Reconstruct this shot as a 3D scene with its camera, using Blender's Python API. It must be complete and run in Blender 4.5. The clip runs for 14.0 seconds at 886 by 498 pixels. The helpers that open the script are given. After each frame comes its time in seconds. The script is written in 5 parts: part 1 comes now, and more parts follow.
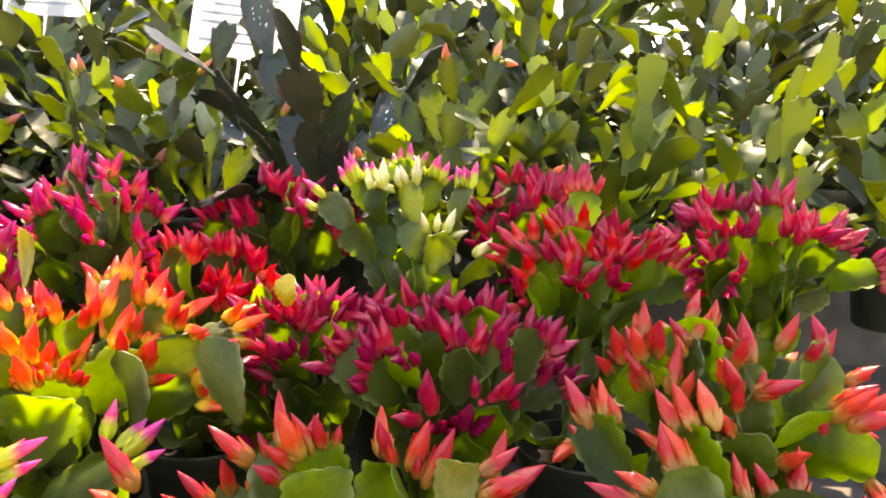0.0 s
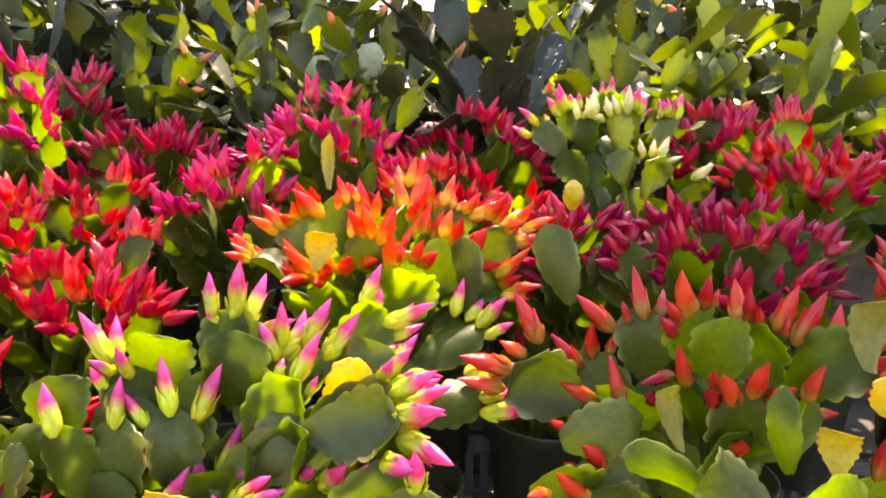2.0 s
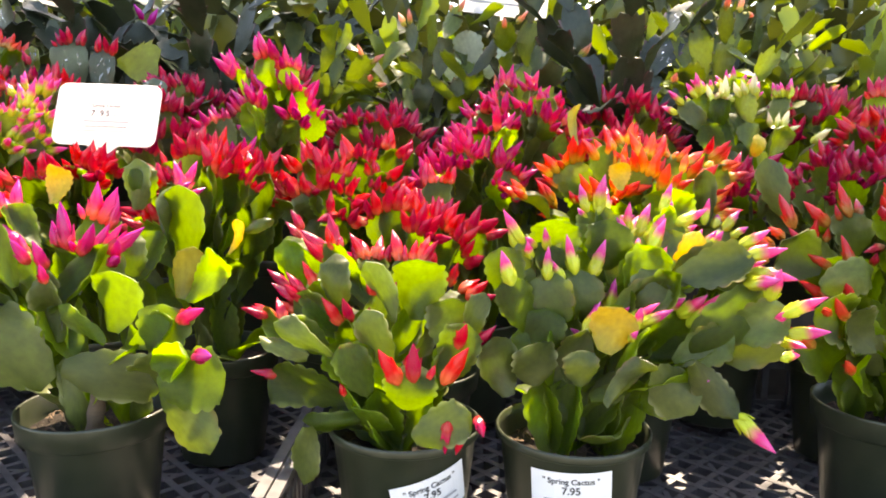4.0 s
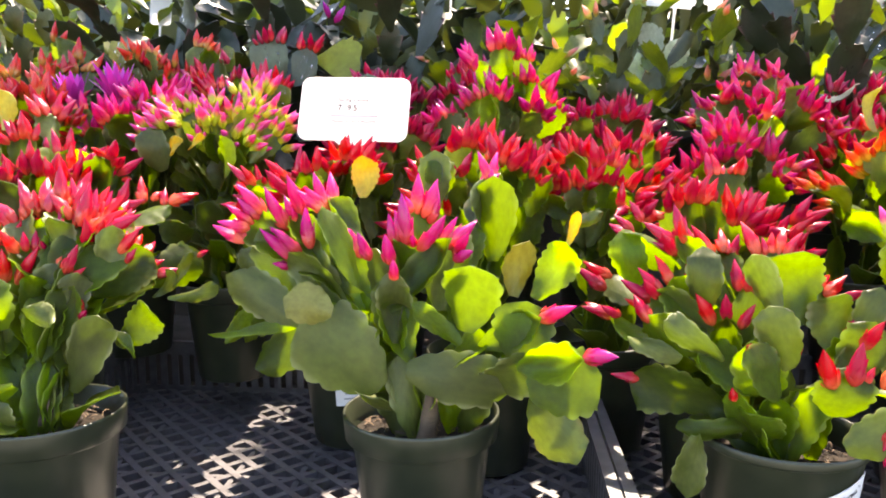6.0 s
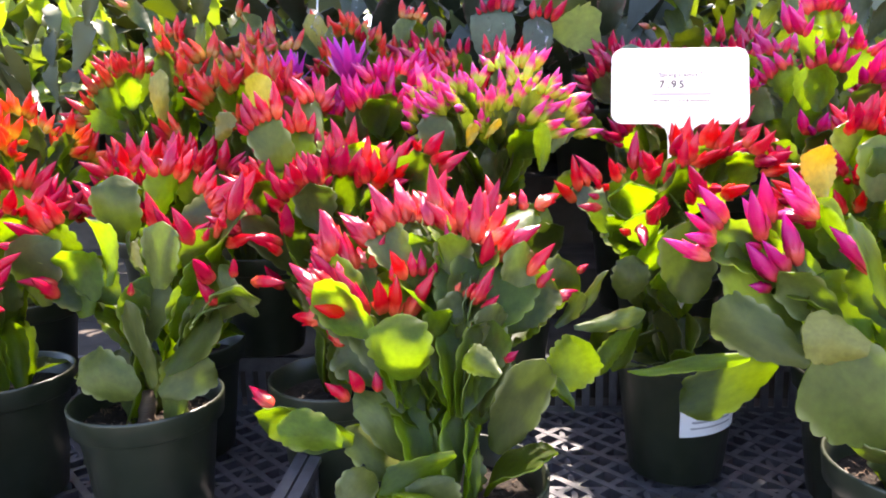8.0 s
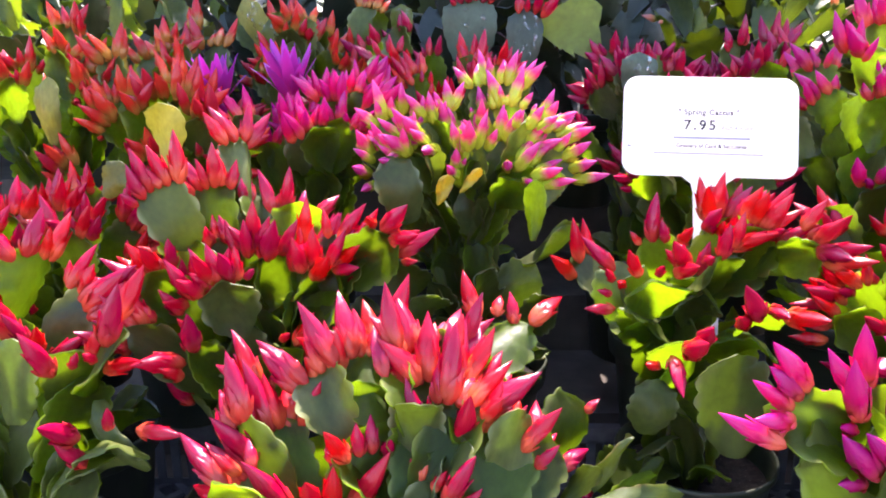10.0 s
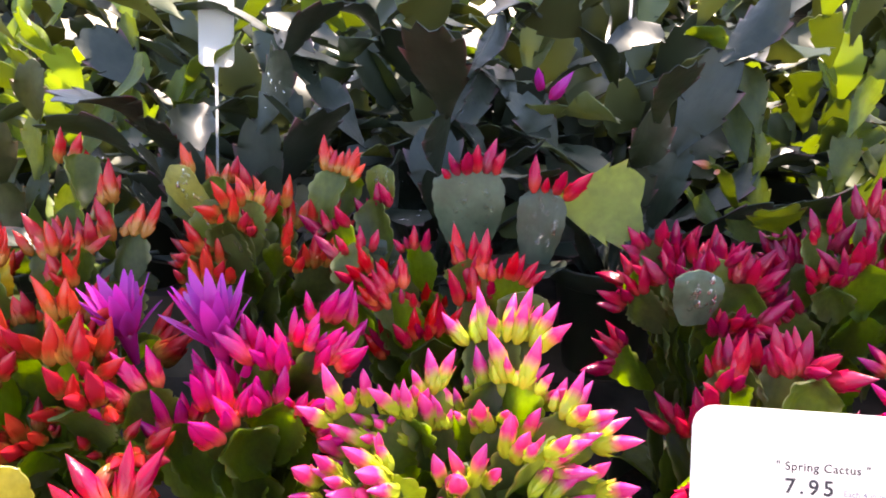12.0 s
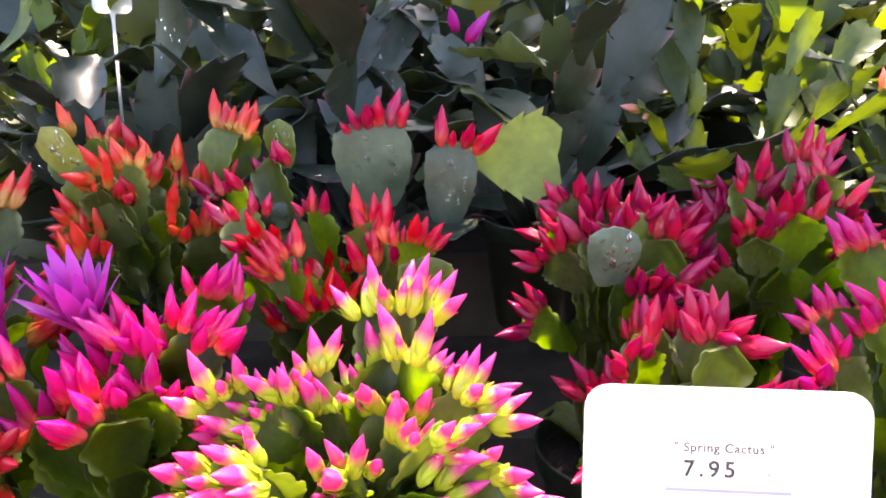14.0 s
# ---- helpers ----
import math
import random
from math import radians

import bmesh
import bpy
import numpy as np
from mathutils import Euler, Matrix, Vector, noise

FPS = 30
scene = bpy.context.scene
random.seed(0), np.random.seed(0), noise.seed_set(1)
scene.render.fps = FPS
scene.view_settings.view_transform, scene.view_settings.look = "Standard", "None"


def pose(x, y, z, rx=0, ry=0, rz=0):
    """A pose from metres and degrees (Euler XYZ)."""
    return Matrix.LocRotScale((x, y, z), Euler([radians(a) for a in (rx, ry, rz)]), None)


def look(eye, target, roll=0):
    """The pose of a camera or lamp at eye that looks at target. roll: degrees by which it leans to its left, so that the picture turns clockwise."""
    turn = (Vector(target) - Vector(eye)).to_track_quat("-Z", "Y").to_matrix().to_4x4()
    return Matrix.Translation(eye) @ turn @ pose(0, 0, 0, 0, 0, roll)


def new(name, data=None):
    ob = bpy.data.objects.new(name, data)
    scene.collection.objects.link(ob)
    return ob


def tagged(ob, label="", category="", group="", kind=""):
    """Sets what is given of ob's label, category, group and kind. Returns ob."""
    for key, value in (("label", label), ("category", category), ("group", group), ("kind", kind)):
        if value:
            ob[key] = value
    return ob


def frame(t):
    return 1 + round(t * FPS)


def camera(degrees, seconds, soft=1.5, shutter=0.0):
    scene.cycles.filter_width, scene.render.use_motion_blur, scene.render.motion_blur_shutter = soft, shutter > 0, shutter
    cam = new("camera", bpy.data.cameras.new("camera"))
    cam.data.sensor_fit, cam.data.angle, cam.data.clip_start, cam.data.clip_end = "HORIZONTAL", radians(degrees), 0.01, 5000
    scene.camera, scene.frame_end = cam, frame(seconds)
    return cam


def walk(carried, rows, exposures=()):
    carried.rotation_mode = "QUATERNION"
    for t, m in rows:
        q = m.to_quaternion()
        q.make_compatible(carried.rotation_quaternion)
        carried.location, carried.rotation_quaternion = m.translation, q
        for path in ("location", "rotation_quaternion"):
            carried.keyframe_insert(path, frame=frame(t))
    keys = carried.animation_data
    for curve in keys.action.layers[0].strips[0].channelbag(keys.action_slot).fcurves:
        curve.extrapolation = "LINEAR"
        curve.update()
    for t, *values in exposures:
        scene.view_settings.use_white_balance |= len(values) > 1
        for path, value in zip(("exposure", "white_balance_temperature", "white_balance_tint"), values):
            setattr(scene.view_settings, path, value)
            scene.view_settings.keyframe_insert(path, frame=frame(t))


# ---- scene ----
# A nursery bench of potted spring cacti, seen close up. z = 0 is the floor of the front trays.
cam = camera(62.3, 14.0, soft=1.9)
PATH = [
    (0, (0.4220, 0.2550, 0.3726), (0.3423, 2.2330, 0.0911), 1.32),
    (0.5, (0.3470, 0.2580, 0.3723), (0.2232, 2.2300, 0.0585), 1.22),
    (1, (0.3051, 0.2460, 0.3671), (0.1612, 2.2120, 0.0257), 1.42),
    (1.5, (0.2633, 0.2420, 0.3589), (0.1127, 2.2050, 0.0062), 1.52),
    (2, (0.2632, 0.2010, 0.3308), (0.1285, 2.1660, -0.0193), 1.82),
    (2.2, (0.2596, 0.1610, 0.3157), (0.1320, 2.1250, -0.0352), 2.02),
    (4.3, (0.0143, 0.0170, 0.2884), (-0.0298, 1.9940, -0.0110), 0.52),
    (4.5, (-0.0146, 0.0190, 0.2866), (-0.0579, 1.9960, -0.0098), 0.32),
    (5, (-0.1014, 0.0330, 0.2790), (-0.1660, 2.0110, -0.0080), -0.08),
    (5.5, (-0.1155, 0.0360, 0.2796), (-0.2241, 2.0130, -0.0028), 0.01),
    (6, (-0.1483, 0.0410, 0.2736), (-0.3079, 2.0140, -0.0112), 0.01),
    (6.5, (-0.2483, 0.0710, 0.2726), (-0.4492, 2.0420, -0.0034), -0.19),
    (7, (-0.3454, 0.0800, 0.2728), (-0.5793, 2.0470, -0.0043), -1.00),
    (7.2, (-0.3714, 0.0860, 0.2720), (-0.5931, 2.0540, -0.0107), -1.09),
    (9.3, (-0.4436, 0.2220, 0.3129), (-0.5118, 2.1570, -0.1874), -1.05),
    (9.5, (-0.4426, 0.2390, 0.3129), (-0.5065, 2.1720, -0.1962), -0.84),
    (10, (-0.4316, 0.2640, 0.3462), (-0.4977, 2.1980, -0.1559), -0.55),
    (10.5, (-0.4209, 0.2940, 0.3916), (-0.5035, 2.2320, -0.0961), -0.75),
    (11, (-0.3982, 0.3400, 0.4363), (-0.4976, 2.2750, -0.0589), -0.65),
    (11.5, (-0.3937, 0.4000, 0.4534), (-0.5003, 2.3280, -0.0680), -0.64),
    (12, (-0.4226, 0.4580, 0.4816), (-0.5196, 2.3710, -0.0926), -0.53),
    (12.5, (-0.4409, 0.4930, 0.4900), (-0.5178, 2.3850, -0.1525), -1.01),
    (13, (-0.4308, 0.5070, 0.4893), (-0.4847, 2.3880, -0.1906), -1.39),
    (13.5, (-0.3877, 0.5080, 0.4856), (-0.4281, 2.3820, -0.2109), -1.59),
    (14, (-0.3826, 0.4950, 0.4808), (-0.4101, 2.3600, -0.2424), -1.78),
]
walk(cam, [(t, look(eye, target, roll)) for t, eye, target, roll in PATH],
     [(0.0, 2.52, 9200, 15), (2.2, 2.44, 9200, 18), (4.3, 2.50, 8300, 13), (7.2, 2.57, 7300, 18), (9.3, 2.44, 6250, 22), (10.5, 2.38, 6450, 22), (11.5, 2.44, 7700, 20), (12.0, 2.46, 7300, 21), (13.0, 2.76, 7250, 21), (14.0, 2.82, 7350, 20)])

# ---- world and sun ----
SUN_EL, SUN_AZ = radians(57), radians(12)      # azimuth from +y towards +x
world = bpy.data.worlds.new("sky")
scene.world = world
world.use_nodes = True
wn = world.node_tree.nodes
sky = wn.new("ShaderNodeTexSky")
sky.sky_type, sky.sun_disc = "NISHITA", False
sky.sun_elevation, sky.sun_rotation = SUN_EL, SUN_AZ
world.node_tree.links.new(sky.outputs[0], wn["Background"].inputs[0])
wn["Background"].inputs[1].default_value = 0.15
sun = new("sun", bpy.data.lights.new("sun", "SUN"))
sun.data.energy, sun.data.angle, sun.data.color = 4.0, radians(0.5), (1.0, 0.93, 0.82)
toward = Vector((math.sin(SUN_AZ) * math.cos(SUN_EL), math.cos(SUN_AZ) * math.cos(SUN_EL), math.sin(SUN_EL)))
sun.matrix_world = look(toward * 5, (0, 0, 0))


# ---- materials ----
def material(name):
    m = bpy.data.materials.new(name)
    m.use_nodes = True
    n = m.node_tree.nodes
    return m, n, m.node_tree.links, n["Principled BSDF"]


def ramp(nodes, stops):
    r = nodes.new("ShaderNodeValToRGB")
    el = r.color_ramp.elements
    while len(el) < len(stops):
        el.new(0.5)
    for e, (p, c) in zip(el, stops):
        e.position, e.color = p, (*c, 1)
    return r


def local_noise(nodes, links, scale, detail=4.0, shift=True):
    """Noise in the object's own space, moved by its random number so that no two alike pieces match."""
    tc = nodes.new("ShaderNodeTexCoord")
    nz = nodes.new("ShaderNodeTexNoise")
    nz.noise_dimensions = "4D"
    nz.inputs["Scale"].default_value, nz.inputs["Detail"].default_value = scale, detail
    links.new(tc.outputs["Object"], nz.inputs["Vector"])
    if shift:
        info = nodes.new("ShaderNodeObjectInfo")
        mul = nodes.new("ShaderNodeMath")
        mul.operation, mul.inputs[1].default_value = "MULTIPLY", 37.0
        links.new(info.outputs["Random"], mul.inputs[0])
        links.new(mul.outputs[0], nz.inputs["W"])
    return nz


def bump(nodes, links, height, bsdf, strength, distance):
    b = nodes.new("ShaderNodeBump")
    b.inputs["Strength"].default_value, b.inputs["Distance"].default_value = strength, distance
    links.new(height, b.inputs["Height"])
    links.new(b.outputs[0], bsdf.inputs["Normal"])


def pad_material(name, dark, light, glow, share=0.5, rough=0.38, edge=None, spec=0.5, uneven=False, relief=0.0009):
    """Waxy green stem segment: lets the sun glow through."""
    m, n, l, b = material(name)
    nz = local_noise(n, l, 2.6)
    r = ramp(n, [(0.3, dark), (0.72, light)])
    l.new(nz.outputs["Fac"], r.inputs[0])
    info = n.new("ShaderNodeObjectInfo")
    hsv = n.new("ShaderNodeHueSaturation")
    mp = n.new("ShaderNodeMapRange")
    mp.inputs["To Min"].default_value, mp.inputs["To Max"].default_value = 0.7, 1.35
    l.new(info.outputs["Random"], mp.inputs["Value"])
    fine = local_noise(n, l, 9.0, 8.0)
    spots = n.new("ShaderNodeMapRange")
    spots.inputs["From Min"].default_value, spots.inputs["From Max"].default_value = 0.3, 0.7
    spots.inputs["To Min"].default_value, spots.inputs["To Max"].default_value = 0.84, 1.14
    l.new(fine.outputs["Fac"], spots.inputs["Value"])
    val = n.new("ShaderNodeMath")
    val.operation = "MULTIPLY"
    l.new(mp.outputs[0], val.inputs[0])
    l.new(spots.outputs[0], val.inputs[1])
    if uneven:
        geo = n.new("ShaderNodeNewGeometry")
        im = n.new("ShaderNodeMapRange")
        im.inputs["To Min"].default_value, im.inputs["To Max"].default_value = 0.5, 1.75
        l.new(geo.outputs["Random Per Island"], im.inputs["Value"])
        both = n.new("ShaderNodeMath")
        both.operation = "MULTIPLY"
        l.new(val.outputs[0], both.inputs[0])
        l.new(im.outputs[0], both.inputs[1])
        val = both
    l.new(val.outputs[0], hsv.inputs["Value"])
    l.new(r.outputs[0], hsv.inputs["Color"])
    colour = hsv.outputs[0]
    if edge:
        # a thin tinted margin, by the distance from the middle line; pale ones add edge light
        tc = n.new("ShaderNodeTexCoord")
        sp = n.new("ShaderNodeSeparateXYZ")
        ab = n.new("ShaderNodeMath")
        ab.operation = "ABSOLUTE"
        l.new(tc.outputs["Object"], sp.inputs[0])
        l.new(sp.outputs["X"], ab.inputs[0])
        er = ramp(n, [(0.40, (0, 0, 0)), (0.5, (1, 1, 1))])
        l.new(ab.outputs[0], er.inputs[0])
        mx = n.new("ShaderNodeMix")
        mx.data_type = "RGBA"
        l.new(er.outputs[0], mx.inputs["Factor"])
        l.new(colour, mx.inputs["A"])
        mx.inputs["B"].default_value = (*edge, 1)
        colour = mx.outputs["Result"]
    l.new(colour, b.inputs["Base Color"])
    b.inputs["Roughness"].default_value = rough
    b.inputs["Specular IOR Level"].default_value = spec
    rr = n.new("ShaderNodeMapRange")
    rr.inputs["To Min"].default_value, rr.inputs["To Max"].default_value = rough - 0.08, rough + 0.2
    l.new(fine.outputs["Fac"], rr.inputs["Value"])
    l.new(rr.outputs[0], b.inputs["Roughness"])
    bump(n, l, fine.outputs["Fac"], b, 0.45, relief)
    t = n.new("ShaderNodeBsdfTranslucent")
    h2 = n.new("ShaderNodeHueSaturation")
    l.new(val.outputs[0], h2.inputs["Value"])
    h2.inputs["Color"].default_value = (*glow, 1)
    l.new(h2.outputs[0], t.inputs["Color"])
    mix = n.new("ShaderNodeMixShader")
    mix.inputs[0].default_value = share
    l.new(b.outputs[0], mix.inputs[1])
    l.new(t.outputs[0], mix.inputs[2])
    l.new(mix.outputs[0], n["Material Output"].inputs["Surface"])
    return m


def bud_material(name, base, body, tip, reach=0.3, share=0.2, rough=0.17):
    """Pointed bud: pale calyx, saturated petals, darker or paler point."""
    m, n, l, b = material(name)
    tc = n.new("ShaderNodeTexCoord")
    sp = n.new("ShaderNodeSeparateXYZ")
    l.new(tc.outputs["Object"], sp.inputs[0])
    nz = local_noise(n, l, 3.0)
    ad = n.new("ShaderNodeMath")
    ad.operation, ad.inputs[1].default_value = "MULTIPLY_ADD", 0.22
    l.new(nz.outputs["Fac"], ad.inputs[0])
    l.new(sp.outputs["Z"], ad.inputs[2])
    mid = tuple(0.35 * p + 0.65 * q for p, q in zip(base, body))
    r = ramp(n, [(reach, base), (reach + 0.14, mid), (reach + 0.24, body), (1.0, tip)])
    l.new(ad.outputs[0], r.inputs[0])
    info = n.new("ShaderNodeObjectInfo")
    mp = n.new("ShaderNodeMapRange")
    mp.inputs["To Min"].default_value, mp.inputs["To Max"].default_value = 0.75, 1.25
    l.new(info.outputs["Random"], mp.inputs["Value"])
    hsv = n.new("ShaderNodeHueSaturation")
    hp = n.new("ShaderNodeMapRange")
    hp.inputs["To Min"].default_value, hp.inputs["To Max"].default_value = 0.49, 0.51
    l.new(info.outputs["Random"], hp.inputs["Value"])
    l.new(hp.outputs[0], hsv.inputs["Hue"])
    l.new(mp.outputs[0], hsv.inputs["Value"])
    l.new(r.outputs[0], hsv.inputs["Color"])
    l.new(hsv.outputs[0], b.inputs["Base Color"])
    b.inputs["Roughness"].default_value = rough
    wv = n.new("ShaderNodeTexNoise")
    wv.inputs["Scale"].default_value = 9.0
    mpg = n.new("ShaderNodeMapping")
    mpg.inputs["Scale"].default_value = (2.2, 2.2, 0.25)
    l.new(tc.outputs["Object"], mpg.inputs[0])
    l.new(mpg.outputs[0], wv.inputs["Vector"])
    bump(n, l, wv.outputs["Fac"], b, 0.4, 0.001)
    t = n.new("ShaderNodeBsdfTranslucent")
    l.new(hsv.outputs[0], t.inputs["Color"])
    mix = n.new("ShaderNodeMixShader")
    mix.inputs[0].default_value = share
    l.new(b.outputs[0], mix.inputs[1])
    l.new(t.outputs[0], mix.inputs[2])
    l.new(mix.outputs[0], n["Material Output"].inputs["Surface"])
    return m


def plain_material(name, dark, light, scale, rough=0.5, relief=0.3, depth=0.001, share=0.0, glow=(1, 1, 1), spec=0.5):
    m, n, l, b = material(name)
    nz = local_noise(n, l, scale, 6.0, shift=False)
    r = ramp(n, [(0.3, dark), (0.7, light)])
    l.new(nz.outputs["Fac"], r.inputs[0])
    l.new(r.outputs[0], b.inputs["Base Color"])
    b.inputs["Roughness"].default_value = rough
    b.inputs["Specular IOR Level"].default_value = spec
    bump(n, l, nz.outputs["Fac"], b, relief, depth)
    if share:
        t = n.new("ShaderNodeBsdfTranslucent")
        t.inputs["Color"].default_value = (*glow, 1)
        mix = n.new("ShaderNodeMixShader")
        mix.inputs[0].default_value = share
        l.new(b.outputs[0], mix.inputs[1])
        l.new(t.outputs[0], mix.inputs[2])
        l.new(mix.outputs[0], n["Material Output"].inputs["Surface"])
    return m


# pale margins of GREEN and GREY include a painted highlight along the rims
GREEN = pad_material("pad_green", (0.030, 0.046, 0.008), (0.070, 0.092, 0.016), (0.50, 0.64, 0.018), 0.57, 0.36, edge=(0.26, 0.27, 0.08), spec=0.35)
GREY = pad_material("pad_grey_green", (0.050, 0.062, 0.014), (0.118, 0.130, 0.032), (0.40, 0.52, 0.04), 0.36, 0.38, edge=(0.30, 0.30, 0.13), spec=0.40)
# grey-green pads again, darkened and blued for the shade they stand in
SHADED_BLUE = pad_material("pad_blue_green", (0.034, 0.052, 0.030), (0.076, 0.100, 0.060), (0.20, 0.30, 0.12), 0.15, 0.36)
YELLOW = pad_material("pad_yellow", (0.46, 0.36, 0.02), (0.62, 0.48, 0.04), (0.72, 0.54, 0.04), 0.42, edge=(0.55, 0.33, 0.05))
OLIVE = pad_material("pad_olive", (0.15, 0.15, 0.03), (0.26, 0.24, 0.06), (0.50, 0.47, 0.08), 0.4)
# near-white green that stands in for segments overexposed by the sun
PALE = pad_material("pad_bleached", (0.46, 0.50, 0.34), (0.62, 0.64, 0.50), (0.70, 0.76, 0.50), 0.45)
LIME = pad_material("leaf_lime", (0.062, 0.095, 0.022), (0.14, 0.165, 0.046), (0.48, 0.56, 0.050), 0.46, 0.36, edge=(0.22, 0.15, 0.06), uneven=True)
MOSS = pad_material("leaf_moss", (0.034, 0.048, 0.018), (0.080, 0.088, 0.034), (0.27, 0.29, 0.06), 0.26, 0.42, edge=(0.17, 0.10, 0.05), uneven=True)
# grey-green of its own, darkened further to hold the shade at the back
SHADED_SLATE = pad_material("leaf_slate", (0.012, 0.023, 0.011), (0.044, 0.052, 0.037), (0.20, 0.26, 0.08), 0.15, 0.34, edge=(0.16, 0.07, 0.08), spec=0.5, relief=0.0012, uneven=True)

RED = bud_material("bud_red", (0.70, 0.085, 0.040), (0.62, 0.004, 0.032), (0.50, 0.003, 0.036))
CRIMSON = bud_material("bud_crimson", (0.46, 0.04, 0.05), (0.50, 0.006, 0.055), (0.38, 0.004, 0.060))
ROSE = bud_material("bud_rose", (0.66, 0.10, 0.05), (0.62, 0.008, 0.10), (0.48, 0.006, 0.14))
MAGENTA = bud_material("bud_magenta", (0.78, 0.10, 0.06), (0.72, 0.010, 0.13), (0.60, 0.008, 0.21))
ORANGE = bud_material("bud_orange", (0.78, 0.42, 0.03), (0.86, 0.07, 0.012), (0.78, 0.025, 0.02), 0.36)
CORAL = bud_material("bud_coral", (0.46, 0.18, 0.035), (0.64, 0.032, 0.018), (0.56, 0.016, 0.024), 0.34)
PINK = bud_material("bud_pink", (0.52, 0.56, 0.04), (0.78, 0.035, 0.21), (0.80, 0.08, 0.34), 0.50)
CREAM = bud_material("bud_cream", (0.55, 0.60, 0.10), (0.85, 0.76, 0.40), (0.90, 0.80, 0.50), 0.36)
LEAF = plain_material("tree_leaf", (0.035, 0.060, 0.018), (0.070, 0.105, 0.035), 8.0, 0.5, 0.2, 0.001, 0.3, (0.20, 0.32, 0.05))
PURPLE = bud_material("petal_purple", (0.62, 0.02, 0.22), (0.62, 0.03, 0.34), (0.54, 0.06, 0.48), 0.2, 0.45)

POT = plain_material("pot_green", (0.016, 0.021, 0.011), (0.034, 0.038, 0.022), 60.0, 0.34, 0.15, 0.0004)
SOIL = plain_material("soil", (0.008, 0.006, 0.005), (0.040, 0.030, 0.022), 260.0, 0.95, 0.9, 0.003, spec=0.2)
gn, gl = SOIL.node_tree.nodes, SOIL.node_tree.links
grit = gn.new("ShaderNodeTexVoronoi")
grit.inputs["Scale"].default_value = 420.0
gtc = gn.new("ShaderNodeTexCoord")
gl.new(gtc.outputs["Object"], grit.inputs["Vector"])
gr = ramp(gn, [(0.0, (1, 1, 1)), (0.05, (1, 1, 1)), (0.08, (0, 0, 0))])
gl.new(grit.outputs["Distance"], gr.inputs[0])
gm = gn.new("ShaderNodeMix")
gm.data_type = "RGBA"
gl.new(gr.outputs[0], gm.inputs["Factor"])
gl.new(SOIL.node_tree.nodes["Principled BSDF"].inputs["Base Color"].links[0].from_socket, gm.inputs["A"])
gm.inputs["B"].default_value = (0.34, 0.31, 0.27, 1)
gl.new(gm.outputs["Result"], gn["Principled BSDF"].inputs["Base Color"])
BLACK = plain_material("tray_black", (0.045, 0.040, 0.046), (0.105, 0.098, 0.108), 90.0, 0.45, 0.25, 0.0006, spec=1.0)
CARD = plain_material("sign_white", (0.80, 0.80, 0.80), (0.88, 0.88, 0.88), 30.0, 0.45, 0.05, 0.0002, 0.75, (0.98, 0.97, 0.99))
PAPER = plain_material("label_paper", (0.74, 0.73, 0.76), (0.82, 0.81, 0.84), 40.0, 0.6, 0.05, 0.0002)
INK = plain_material("ink", (0.02, 0.02, 0.025), (0.04, 0.04, 0.045), 80.0, 0.6, 0.0)
PALE_INK = plain_material("pale_ink", (0.30, 0.30, 0.33), (0.36, 0.36, 0.40), 80.0, 0.6, 0.0)
WOOD = plain_material("bench_wood", (0.055, 0.045, 0.038), (0.12, 0.10, 0.085), 24.0, 0.95, 0.4, 0.002, spec=0.15)
GROUND = plain_material("ground_gravel", (0.09, 0.085, 0.075), (0.19, 0.18, 0.16), 9.0, 0.95, 0.6, 0.02)
WATER, wtn, wtl, wtb = material("water")
wtb.inputs["Roughness"].default_value, wtb.inputs["Transmission Weight"].default_value, wtb.inputs["IOR"].default_value = 0.02, 1.0, 1.33
BARK = plain_material("woody_stem", (0.07, 0.045, 0.028), (0.17, 0.105, 0.060), 120.0, 0.85, 0.6, 0.001)

# ---- mesh tools ----
rng = random.Random(7)
Z = Vector((0, 0, 1))


def mesh_from(name, verts, faces, smooth=True):
    me = bpy.data.meshes.new(name)
    me.from_pydata(verts, [], faces)
    me.validate()
    if smooth:
        me.polygons.foreach_set("use_smooth", [True] * len(me.polygons))
    me.materials.append(None)
    return me


def place(name, me, mat, parent=None, m=None, label=""):
    """One mesh object, as a part of parent where there is one. Meshes are shared, the material sits on the object."""
    ob = new(name, me)
    if me.materials:
        ob.material_slots[0].link = "OBJECT"
        ob.material_slots[0].material = mat
    if parent:
        ob.parent = parent
    if m is not None:
        ob.matrix_basis = m
    if label:
        tagged(ob, label)
    return ob


def boxes(name, spec):
    """Joined boxes: (centre, half sizes, turn about z)."""
    v, f = [], []
    for (cx, cy, cz), (hx, hy, hz), a in spec:
        k, c, s = len(v), math.cos(a), math.sin(a)
        for sz in (-1, 1):
            for sx, sy in ((-1, -1), (1, -1), (1, 1), (-1, 1)):
                x, y = sx * hx, sy * hy
                v.append((cx + x * c - y * s, cy + x * s + y * c, cz + sz * hz))
        f += [(k, k + 3, k + 2, k + 1), (k + 4, k + 5, k + 6, k + 7)]
        f += [(k + i, k + (i + 1) % 4, k + 4 + (i + 1) % 4, k + 4 + i) for i in range(4)]
    return mesh_from(name, v, f, smooth=False)


